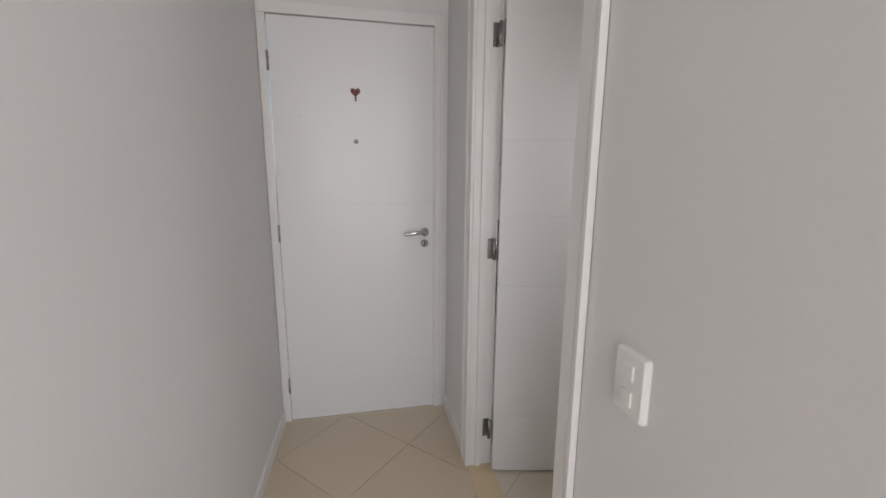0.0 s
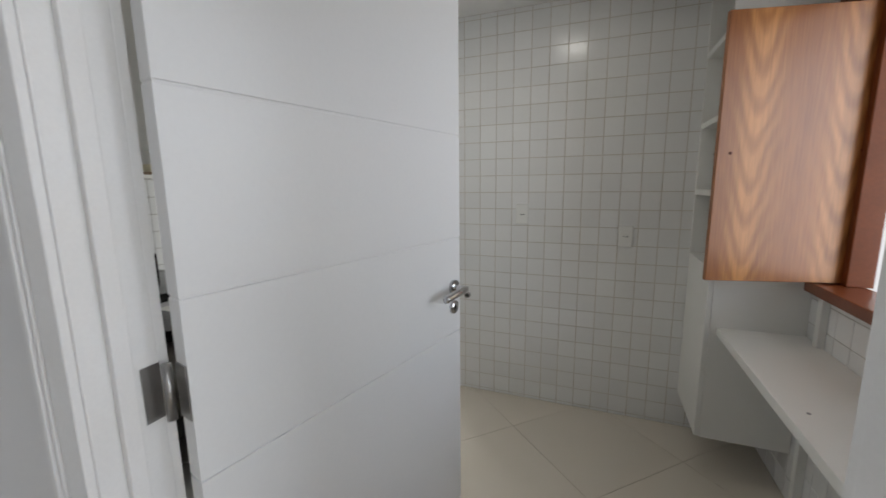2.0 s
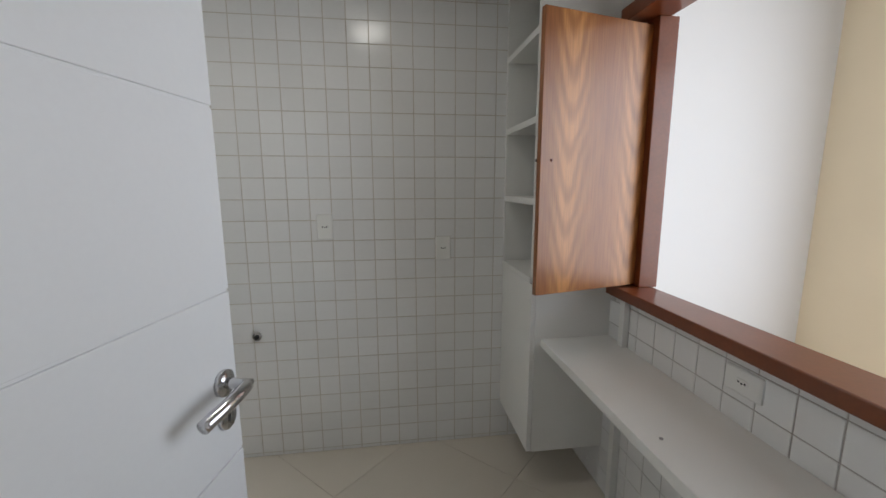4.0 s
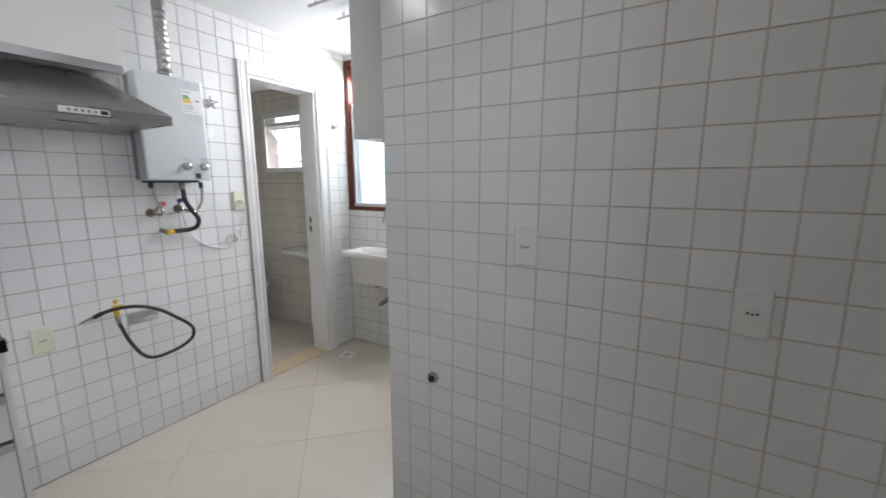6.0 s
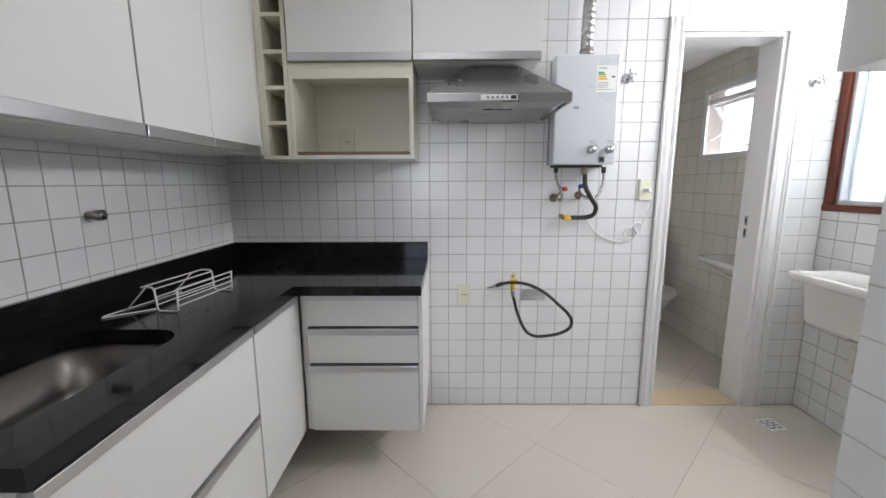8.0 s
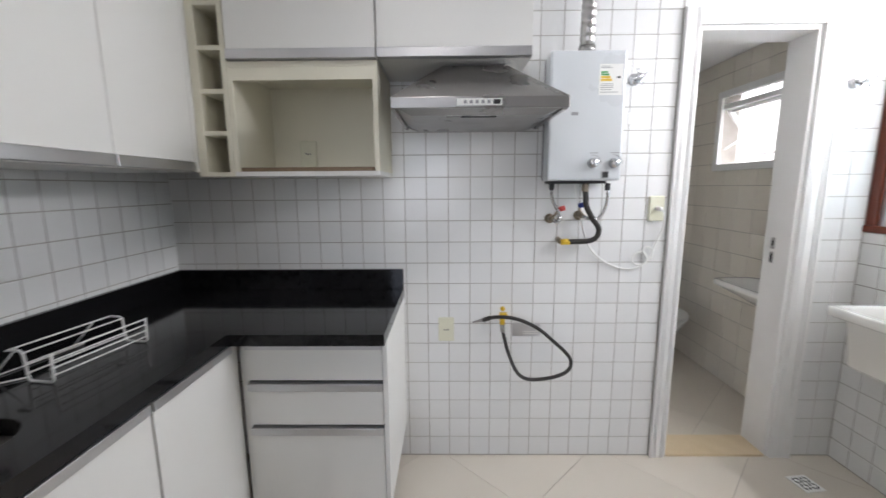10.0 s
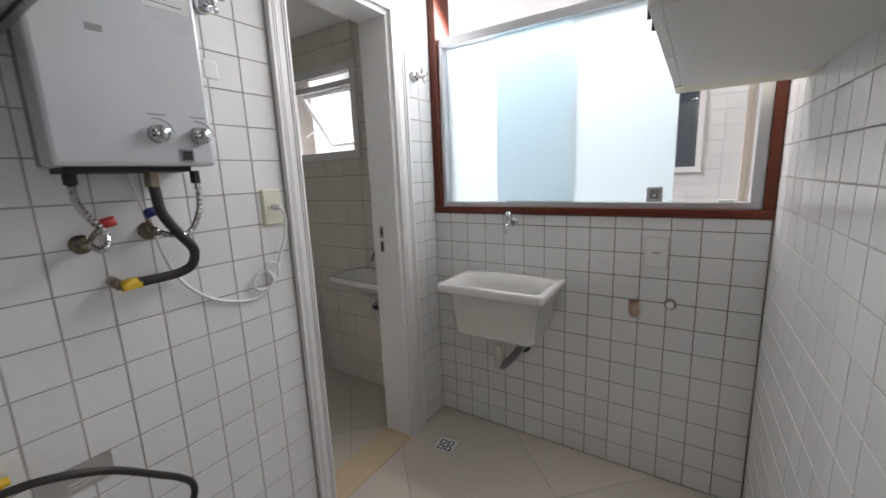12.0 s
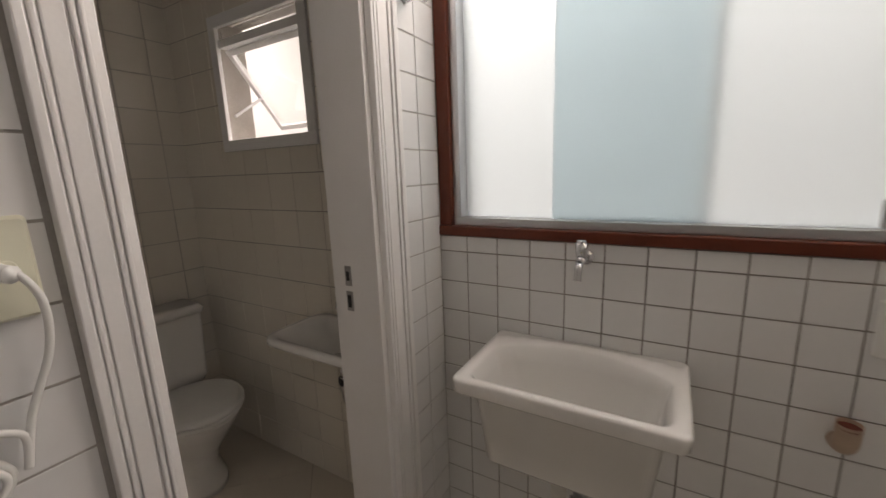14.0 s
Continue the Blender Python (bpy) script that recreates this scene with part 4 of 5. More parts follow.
def water_heater():
    w = tagged(empty("gas_water_heater"), "pale grey wall-hung gas water heater with two knobs", "water heater")
    y0, y1, z0, z1, xf = 2.10, 2.408, 1.376, 1.892, 0.142
    part("back_case", box(0.006, 0.06, y0 + 0.006, y1 - 0.006, z0 + 0.004, z1 - 0.004, 0.004), PRINT, w, "dark grey rear casing")
    part("front_cover", box(0.06, xf, y0, y1, z0, z1, 0.009), HEATER, w)
    part("base_plate", box(0.03, 0.115, y0 + 0.02, y1 - 0.05, z0 - 0.012, z0 - 0.0005), DARK, w)
    for y in (2.287, 2.375):
        k = part("knob", loft(bmesh.new(), [[Vector((xf, y + r * math.cos(a), 1.447 + r * math.sin(a))) for a in [2 * math.pi * i / 24 for i in range(24)]] for r in (0.021,)] +
                              [[Vector((xf + 0.022, y + 0.018 * math.cos(a), 1.447 + 0.018 * math.sin(a))) for a in [2 * math.pi * i / 24 for i in range(24)]]]), CHROME, w, "round chrome control knob", True)
        part("grip", box(xf + 0.022, xf + 0.027, y - 0.003, y + 0.003, 1.433, 1.463), PRINT, k)
        arc = [(xf + 0.0012, y + 0.034 * math.cos(a), 1.447 + 0.034 * math.sin(a)) for a in [math.radians(100 - 100 * i / 12) for i in range(13)]]
        part("dial_arc", tube(bmesh.new(), arc, 0.0012, 6, curve=False), PRINT, w)
        part("dial_mark", box(xf, xf + 0.0008, y - 0.015, y + 0.02, 1.488, 1.491), PRINT, w)
    d = part("display", box(xf, xf + 0.003, 2.325, 2.357, 1.385, 1.415, 0.001), PRINT, w, "small dark display")
    part("display_glass", box(xf + 0.003, xf + 0.004, 2.330, 2.352, 1.389, 1.411), DARK, d)
    part("badge", box(xf, xf + 0.001, 2.19, 2.218, 1.640, 1.653), PRINT, w, "small grey oval badge")
    lab = part("energy_label", box(xf, xf + 0.0008, 2.297, 2.392, 1.718, 1.838), PLASTIC, w, "white energy label with coloured bars")
    x1 = xf + 0.0008
    for k, (c, a, b) in enumerate(((GREEN, 1.803, 1.81), (GREEN, 1.794, 1.801), (YELLOW, 1.783, 1.792), (YELLOW, 1.772, 1.781))):
        part("rating_bar", box(x1, x1 + 0.0006, 2.303, 2.33 + k * 0.006, a, b), c, lab)
    for z in (1.828, 1.822, 1.760, 1.753, 1.746, 1.738, 1.728):
        part("text_line", box(x1, x1 + 0.0005, 2.303, 2.303 + 0.03 + 0.05 * ((z * 1000) % 7) / 7, z, z + 0.0025), PRINT, lab)
    part("grade_mark", box(x1, x1 + 0.0006, 2.368, 2.382, 1.783, 1.79), DARK, lab)
    # flue
    f = tagged(empty("flue_pipe"), "ribbed aluminium flue pipe rising from the heater", "flue")
    part("collar", rod((0.085, 2.26, z1 + 0.001), (0.085, 2.26, z1 + 0.03), 0.034), STEEL, f, smooth=True)
    part("duct", tube(bmesh.new(), [(0.085, 2.26, z1 + 0.03), (0.085, 2.262, 2.05), (0.08, 2.266, 2.16), (0.075, 2.27, H - 0.005)], 0.031, 20, ribs=0.0025), STEEL, f)


def heater_pipes():
    def stub(name, y, z, cap, label, dy):
        s = tagged(empty(name), label, "valve")
        part("rose", rod((0.004, y, z), (0.012, y, z), 0.022), BRASS, s, smooth=True)
        part("body", rod((0.01, y, z), (0.06, y, z), 0.011), BRASS, s, smooth=True)
        part("stem", rod((0.04, y, z), (0.045, y + dy, z + 0.045), 0.006), BRASS, s, smooth=True)
        part("cap", rod((0.045, y + dy - 0.004, z + 0.043), (0.05, y + dy + 0.022, z + 0.050), 0.0115), cap, s, smooth=True)
        return s
    stub("shutoff_valve", 2.15, 1.208, RED, "brass hot water outlet with a red cap", 0.036)
    stub("shutoff_valve", 2.283, 1.222, BLUE, "brass cold water inlet with a blue cap", -0.012)
    h = tagged(empty("hot_water_hose"), "short braided steel hose below the heater", "hose")
    part("hose", tube(bmesh.new(), [(0.09, 2.134, 1.363), (0.088, 2.136, 1.31), (0.085, 2.15, 1.275), (0.08, 2.172, 1.24), (0.075, 2.178, 1.212), (0.068, 2.168, 1.196), (0.058, 2.153, 1.206)], 0.0085, 12, ribs=0.0022), CHROME, h)
    part("nut", rod((0.09, 2.134, 1.34), (0.09, 2.134, 1.366), 0.012, seg=6), DARK, h)
    h = tagged(empty("cold_water_hose"), "braided steel hose curving below the heater", "hose")
    part("hose", tube(bmesh.new(), [(0.09, 2.376, 1.363), (0.09, 2.379, 1.31), (0.085, 2.374, 1.26), (0.08, 2.35, 1.215), (0.072, 2.318, 1.208), (0.058, 2.285, 1.22)], 0.0085, 12, ribs=0.0022), CHROME, h)
    part("nut", rod((0.09, 2.376, 1.335), (0.09, 2.376, 1.366), 0.012, seg=6), DARK, h)
    h = tagged(empty("heater_gas_pipe"), "dark gas pipe bending from the heater to a yellow valve", "gas pipe")
    part("pipe", tube(bmesh.new(), [(0.08, 2.283, 1.364), (0.08, 2.287, 1.31), (0.08, 2.293, 1.265), (0.075, 2.325, 1.21), (0.068, 2.356, 1.165), (0.06, 2.35, 1.125), (0.055, 2.315, 1.108), (0.052, 2.25, 1.105), (0.05, 2.23, 1.105)], 0.012, 12), RUBBER, h, smooth=True)
    part("nut", rod((0.08, 2.283, 1.33), (0.08, 2.284, 1.366), 0.016, seg=6), BRASS, h)
    v = part("gas_valve", rod((0.05, 2.228, 1.105), (0.05, 2.195, 1.103), 0.014, seg=8), YELLOW, h, "yellow gas valve", True)
    part("valve_lever", box(0.062, 0.07, 2.193, 2.232, 1.094, 1.108, 0.002), YELLOW, v)
    part("wall_elbow", rod((0.004, 2.193, 1.112), (0.05, 2.193, 1.106), 0.012), BRASS, h, smooth=True)
    c = tagged(empty("power_cord"), "thin white cord hanging in a loose knot", "cord")
    pts = [(0.07, 2.242, 1.362), (0.05, 2.262, 1.29), (0.04, 2.284, 1.216), (0.03, 2.305, 1.14), (0.022, 2.34, 1.07), (0.014, 2.395, 1.015), (0.012, 2.46, 0.982), (0.012, 2.53, 0.968), (0.013, 2.59, 0.988),
           (0.014, 2.61, 1.02), (0.015, 2.59, 1.047), (0.016, 2.555, 1.044), (0.017, 2.535, 1.015), (0.018, 2.553, 0.992), (0.019, 2.588, 0.995), (0.02, 2.604, 1.02), (0.021, 2.582, 1.055), (0.021, 2.598, 1.075), (0.02, 2.625, 1.06), (0.019, 2.622, 1.02), (0.019, 2.635, 1.08), (0.025, 2.66, 1.15), (0.038, 2.662, 1.21), (0.04, 2.648, 1.246), (0.034, 2.636, 1.25)]
    part("wire", tube(bmesh.new(), pts, 0.0042, 8), PLASTIC, c, smooth=True)
    part("plug", tube(bmesh.new(), [(0.022, 2.634, 1.252), (0.034, 2.636, 1.25), (0.046, 2.642, 1.248)], 0.010, 10), PLASTIC, c, smooth=True)


def stove_hose():
    h = tagged(empty("stove_gas_hose"), "black rubber gas hose looping from a yellow wall valve", "hose")
    part("wall_elbow", rod((0.004, 1.936, 0.742), (0.05, 1.936, 0.742), 0.011), YELLOW, h, smooth=True)
    v = part("gas_valve", rod((0.05, 1.936, 0.762), (0.05, 1.936, 0.715), 0.013, seg=8), YELLOW, h, "yellow gas valve", True)
    part("valve_lever", box(0.046, 0.075, 1.92, 1.956, 0.764, 0.772, 0.002), YELLOW, v)
    part("valve_tag", rod((0.05, 1.936, 0.79), (0.054, 1.936, 0.79), 0.011), YELLOW, v, smooth=True)
    part("fitting", rod((0.05, 1.936, 0.716), (0.05, 1.938, 0.675), 0.012, 0.010, 12), STEEL, h, "steel hose fitting", True)
    pts = [(0.05, 1.94, 0.672), (0.07, 1.963, 0.582), (0.1, 1.997, 0.504), (0.11, 2.04, 0.472), (0.11, 2.10, 0.468), (0.11, 2.18, 0.482), (0.11, 2.235, 0.512), (0.11, 2.246, 0.556), (0.118, 2.22, 0.60), (0.12, 2.17, 0.648), (0.12, 2.10, 0.71), (0.115, 2.03, 0.748), (0.1, 1.97, 0.762), (0.085, 1.91, 0.761), (0.06, 1.872, 0.748)]
    part("hose", tube(bmesh.new(), pts, 0.0085, 12), RUBBER, h, smooth=True)
    part("ferrule", rod((0.062, 1.876, 0.75), (0.045, 1.848, 0.733), 0.0105), RUBBER, h, smooth=True)
    part("nozzle", rod((0.045, 1.848, 0.733), (0.015, 1.80, 0.712), 0.009, 0.003), STEEL, h, smooth=True)
    p = tagged(empty("notice_plate"), "small grey metal notice plate on the tiles", "plate")
    part("plate", box(0.0048, 0.0062, 1.99, 2.125, 0.637, 0.703, 0.0005), ALU, p)
    for z in (0.65, 0.66):
        part("text_line", box(0.0062, 0.0068, 2.04, 2.115, z, z + 0.003), PLASTIC, p)


countertop()
sink_bowl()
drawer_unit()
sink_unit()
upper_cabinets()
dish_rack()
sink_stub()
range_hood()
water_heater()
heater_pipes()
stove_hose()


# ---- serving hatch and shelves ----
def hatch():
    f = tagged(empty("hatch_frame"), "red-brown varnished wooden frame of the serving hatch", "frame", kind="structure")
    part("sill", box(XR - 0.045, XR + 0.10, PY0 - 0.03, PY1 + 0.02, PZ0 - 0.004, PZ0 + 0.038, 0.004), HATCH_WOOD, f)
    part("jamb", box(XR + 0.038, XR + 0.115, PY1 - 0.072, PY1 + 0.012, PZ0 + 0.038, PZ1 - 0.04, 0.003), HATCH_WOOD, f)
    part("jamb", box(XR - 0.012, XR + 0.085, PY0 - 0.012, PY0 + 0.035, PZ0 + 0.038, PZ1 - 0.04, 0.003), HATCH_WOOD, f)
    part("head", box(XR - 0.05, XR + 0.085, PY0 - 0.03, PY1 + 0.03, PZ1 - 0.04, PZ1 + 0.012, 0.003), HATCH_WOOD, f)
    s = tagged(empty("hatch_shutter"), "varnished veneer shutter of the serving hatch, swung open", "shutter")
    s.matrix_world = Matrix.Translation((3.306, 1.863, 0)) @ Matrix.Rotation(math.atan2(1.7445 - 1.856, 2.801 - 3.277), 4, "Z")
    L = 0.519
    p = part("leaf", box(0.03, L, -0.011, 0.011, 0.973, 1.935, 0.002), VENEER, s)
    for u in (0.055, L - 0.045):
        part("knob", rod((u, 0.011, 1.45), (u, 0.014, 1.45), 0.0055, 0.004, 12), MAHOGANY, s, "tiny dark wooden knob", True)
    part("catch", rod((L - 0.012, -0.011, 1.45), (L - 0.012, -0.03, 1.45), 0.006), DARK, s)
    for z in (1.05, 1.85):
        part("hinge", rod((0.027, 0.008, z - 0.03), (0.027, 0.008, z + 0.03), 0.005), BRASS, s, smooth=True)


def shelf_tower():
    u = tagged(empty("shelf_cabinet"), "tall white built-in unit with open shelves over a closed cupboard", "cabinet")
    T = H - 0.004
    x0, x1, y0, y1 = 2.86, XR - 0.006, 1.921, YK - 0.006
    part("side", box(x0 + 0.02, x1, y0, y0 + 0.018, 0.208, T, 0.001), LAMINATE, u)
    part("side", box(x0, x1 - 0.012, y1 - 0.02, y1, 0.99, T, 0.001), LAMINATE, u)
    part("back", box(x1 - 0.012, x1, y0 + 0.018, y1, 0.208, T), LAMINATE, u)
    part("bottom", box(x0 + 0.02, x1 - 0.012, y0 + 0.018, y1, 0.208, 0.228, 0.001), LAMINATE, u)
    part("cupboard_top", box(x0 - 0.004, x1 - 0.012, y0 + 0.018, y1, 0.967, 0.989, 0.001), LAMINATE, u)
    part("front_stile", box(x0 + 0.0, x0 + 0.02, y0, y0 + 0.018, 0.989, T, 0.001), LAMINATE, u)
    for z in (1.286, 1.602, 1.925, 2.2):
        part("shelf", box(x0, x1 - 0.012, y0 + 0.018, y1 - 0.0205, z, z + 0.026, 0.001), LAMINATE, u)
    d = part("door", box(x0, x0 + 0.019, y0 + 0.001, y1 - 0.003, 0.211, 0.964, 0.0015), LAMINATE, u)
    b = tagged(empty("shelf_board"), "long white shelf board under the serving hatch", "shelf")
    part("board", box(2.905, XR - 0.006, 0.52, y0 - 0.001, 0.697, 0.731, 0.003), LAMINATE, b)
    part("bracket", box(XR - 0.036, XR - 0.006, 1.785, 1.815, 0.0, 0.696, 0.001), LAMINATE, b)
    part("upright", box(XR - 0.03, XR - 0.006, 1.785, 1.815, 0.732, PZ0 - 0.006, 0.001), LAMINATE, b)
    part("screw_cap", rod((2.96, 1.25, 0.731), (2.96, 1.25, 0.7325), 0.005), PRINT, b, smooth=True)


hatch()
shelf_tower()


# ---- laundry ----
def laundry_window():
    w = tagged(empty("window_1"), "wide sliding window with frosted panes in a red-brown wooden frame", "window", kind="structure")
    y0, y1 = YW - 0.006, YW + 0.13
    part("window_sill", box(0.0, 1.40, y0 - 0.008, y1, WZ0 - 0.002, WZ0 + 0.028, 0.003), MAHOGANY, w)
    part("window_frame", box(0.004, 0.045, y0, y1, WZ0 + 0.028, WZ1 - 0.04, 0.003), MAHOGANY, w)
    part("window_frame", box(1.367, 1.40, y0, y1, WZ0 + 0.028, WZ1 - 0.04, 0.003), MAHOGANY, w)
    part("window_frame", box(0.004, 1.40, y0, y1, WZ1 - 0.04, WZ1 - 0.002, 0.003), MAHOGANY, w)
    part("transom", box(0.045, 1.367, YW + 0.012, YW + 0.075, 1.945, 1.985, 0.003), ALU, w, "grey aluminium transom")
    part("bottom_track", box(0.045, 1.367, YW + 0.012, YW + 0.09, WZ0 + 0.028, WZ0 + 0.052, 0.002), ALU, w, "grey aluminium sliding track")
    part("side_channel", box(0.045, 0.07, YW + 0.012, YW + 0.09, WZ0 + 0.052, 1.945, 0.002), ALU, w)
    part("side_channel", box(1.33, 1.367, YW + 0.012, YW + 0.09, WZ0 + 0.052, 1.945, 0.002), ALU, w)
    part("stop", box(1.237, 1.287, YW + 0.02, YW + 0.035, WZ0 + 0.052, WZ0 + 0.063, 0.002), PLASTIC, w)
    for x0, x1, y in ((0.065, 0.70, 3.658), (0.345, 1.09, 3.645)):
        g = part("pane", box(x0, x1, y, y + 0.008, WZ0 + 0.052, 1.946), FROST, w, "frosted glass sliding pane")
    k = part("lock", box(1.0, 1.057, 3.628, 3.645, WZ0 + 0.054, WZ0 + 0.112, 0.004), ALU, w, "small grey window lock")
    part("lock_face", box(1.012, 1.045, 3.6255, 3.628, WZ0 + 0.066, WZ0 + 0.104, 0.001), PRINT, k)
    part("lock_barrel", rod((1.029, 3.6255, WZ0 + 0.078), (1.029, 3.618, WZ0 + 0.078), 0.006), CHROME, k, smooth=True)


def bathroom_window():
    w = tagged(empty("window_2"), "small white aluminium awning window tilted open", "window", kind="structure")
    x0, x1, z0, z1 = -1.085, -0.503, 1.452, 1.99
    for nm, b in (("window_frame", (x0, x1, YW - 0.014, YW + 0.004, z0, z0 + 0.045)), ("window_frame", (x0, x1, YW - 0.014, YW + 0.004, z1 - 0.045, z1)),
                  ("window_frame", (x0, x0 + 0.045, YW - 0.014, YW + 0.004, z0 + 0.045, z1 - 0.045)), ("window_frame", (x1 - 0.045, x1, YW - 0.014, YW + 0.004, z0 + 0.045, z1 - 0.045)),
                  ("window_sill", (-1.07, -0.51, YW + 0.004, YW + 0.14, 1.47, 1.475)), ("rail", (-1.04, -0.548, YW - 0.004, YW + 0.03, 1.868, 1.9))):
        part(nm, box(*b, bevel=0.002) if nm != "window_sill" else box(*b), DOOR_PAINT, w)
    part("pane", box(-1.038, -0.55, YW + 0.012, YW + 0.016, 1.9, 1.943), GLASS, w, "clear glass strip")
    m = Matrix.Translation((0, YW + 0.03, 1.868)) @ Matrix.Rotation(radians(38), 4, "X")
    L = 0.385
    s = part("sash", box(-1.035, -1.012, -0.012, 0.012, -L, 0, 0.002, m), DOOR_PAINT, w, "white tilted sash")
    part("sash_rail", box(-0.576, -0.553, -0.012, 0.012, -L, 0, 0.002, m), DOOR_PAINT, w)
    part("sash_rail", box(-1.012, -0.576, -0.012, 0.012, -L, -L + 0.022, 0.002, m), DOOR_PAINT, w)
    part("sash_rail", box(-1.012, -0.576, -0.012, 0.012, -0.022, 0, 0.002, m), DOOR_PAINT, w)
    part("sash_pane", box(-1.012, -0.576, -0.002, 0.002, -L + 0.022, -0.022, 0, m), GLASS, w, "clear glass pane")
    part("stay", rod((-1.02, YW + 0.02, 1.60), (-1.02, YW + 0.03 + 0.22 * math.sin(radians(38)), 1.868 - 0.22 * math.cos(radians(38))), 0.006, seg=8), ALU, w)
    part("handle", tube(bmesh.new(), [(-0.59, YW + 0.22, 1.57), (-0.60, YW + 0.19, 1.60), (-0.615, YW + 0.18, 1.625)], 0.005, 8), ALU, w, smooth=True)


def laundry_tank():
    t = tagged(empty("laundry_sink"), "deep white ceramic laundry sink hung on the tiled wall", "sink")
    cx, cy = 0.454, 3.433
    rs = [arch_ring(*q) for q in ((cx, cy + 0.02, 0.612, 0.180, 0.128, 0.03), (cx, cy + 0.02, 0.622, 0.187, 0.135, 0.03), (cx, cy + 0.016, 0.800, 0.207, 0.142, 0.03),
          (cx, cy + 0.002, 0.812, 0.238, 0.158, 0.022), (cx, cy, 0.818, 0.246, 0.162, 0.02), (cx, cy, 0.846, 0.248, 0.162, 0.02), (cx, cy, 0.852, 0.244, 0.158, 0.018),
          (cx, cy - 0.006, 0.853, 0.222, 0.136, 0.03, 0.07), (cx, cy - 0.008, 0.846, 0.213, 0.127, 0.035, 0.07), (cx, cy - 0.006, 0.80, 0.203, 0.118, 0.04, 0.062), (cx, cy, 0.70, 0.186, 0.105, 0.05, 0.04), (cx, cy, 0.65, 0.165, 0.09, 0.05, 0.02), (cx, cy, 0.642, 0.05, 0.04, 0.03))]
    part("basin", loft(bmesh.new(), rs), CERAMIC, t, smooth=True)
    part("overflow", box(cx - 0.012, cx + 0.012, cy + 0.113, cy + 0.118, 0.80, 0.806), DARK, t)
    p = tagged(empty("drain_trap"), "short plastic waste pipe with grey hose into the wall", "pipe")
    part("tailpiece", rod((0.43, 3.44, 0.612), (0.43, 3.44, 0.545), 0.024), PVC_WHITE, p, smooth=True)
    part("collar", rod((0.43, 3.44, 0.608), (0.43, 3.44, 0.57), 0.031), PRINT, p, smooth=True)
    part("cup", rod((0.43, 3.44, 0.545), (0.43, 3.44, 0.425), 0.022, 0.018), PVC_WHITE, p, smooth=True)
    part("hose", tube(bmesh.new(), [(0.435, 3.442, 0.43), (0.455, 3.455, 0.436), (0.48, 3.50, 0.462), (0.495, 3.55, 0.486), (0.5, 3.596, 0.492)], 0.02, 12, ribs=0.005), PRINT, p, "grey ribbed hose")
    part("wall_rose", rod((0.5, 3.597, 0.492), (0.5, 3.58, 0.492), 0.036), DARK, p, smooth=True)


def wall_tap():
    t = tagged(empty("wall_tap"), "chrome wall tap above the laundry sink", "tap")
    x, z = 0.45, 1.1
    part("rose", rod((x, YW - 0.004, z), (x, YW - 0.014, z), 0.02), CHROME, t, smooth=True)
    part("body", rod((x, YW - 0.012, z), (x, YW - 0.085, z + 0.004), 0.011), CHROME, t, smooth=True)
    part("spout", tube(bmesh.new(), [(x, YW - 0.075, z), (x, YW - 0.098, z - 0.01), (x, YW - 0.108, z - 0.04)], 0.009, 12), CHROME, t, smooth=True)
    k = part("handle", rod((x, YW - 0.07, z + 0.01), (x, YW - 0.07, z + 0.05), 0.013, 0.016, 12), CHROME, t, smooth=True)
    part("cap", rod((x, YW - 0.07, z + 0.05), (x, YW - 0.07, z + 0.056), 0.015, 0.009, 12), CHROME, k, smooth=True)


def cross_valve(y, z):
    v = tagged(empty("cross_valve"), "chrome cross-handled stop valve on white tiles", "valve", "stop valves")
    v.matrix_world = Matrix.Translation((0.0048, y, z))
    part("rose", rod((0, 0, 0), (0.018, 0, 0), 0.026, 0.022), CHROME, v, smooth=True)
    part("stem", rod((0.018, 0, 0), (0.05, 0, 0), 0.011), CHROME, v, smooth=True)
    h = part("hub", rod((0.048, 0, 0), (0.064, 0, 0), 0.012), CHROME, v, smooth=True)
    for a in (0.3, 0.3 + math.pi / 2, 0.3 + math.pi, 0.3 + 1.5 * math.pi):
        part("spoke", rod((0.056, 0.008 * math.cos(a), 0.008 * math.sin(a)), (0.058, 0.034 * math.cos(a), 0.034 * math.sin(a)), 0.0045, 0.006, 10), CHROME, h, smooth=True)
    return v


def laundry_stubs():
    p = tagged(empty("waste_pipe"), "open beige plastic waste pipe stub on the wall", "pipe stub")
    bm = bmesh.new()
    path = [Vector((0.984, YW - 0.004, 0.737)), Vector((0.984, YW - 0.03, 0.744)), Vector((0.984, YW - 0.042, 0.76)), Vector((0.984, YW - 0.045, 0.80))]
    tube(bm, path, 0.021, 16, curve=True, caps=False)
    part("elbow", bm, PVC, p, smooth=True)
    part("inside", rod((0.984, YW - 0.045, 0.79), (0.984, YW - 0.045, 0.792), 0.0205), HEART, p)
    v = tagged(empty("capped_outlet"), "white capped water outlet in a chipped hole", "pipe stub")
    part("hole", rod((1.11, YW - 0.0035, 0.79), (1.11, YW - 0.0062, 0.79), 0.024, seg=9), PRINT, v)
    part("ring", rod((1.11, YW - 0.006, 0.79), (1.11, YW - 0.014, 0.79), 0.019), BRASS, v, smooth=True)
    part("cap", rod((1.11, YW - 0.012, 0.79), (1.11, YW - 0.03, 0.79), 0.0135), PLASTIC, v, smooth=True)


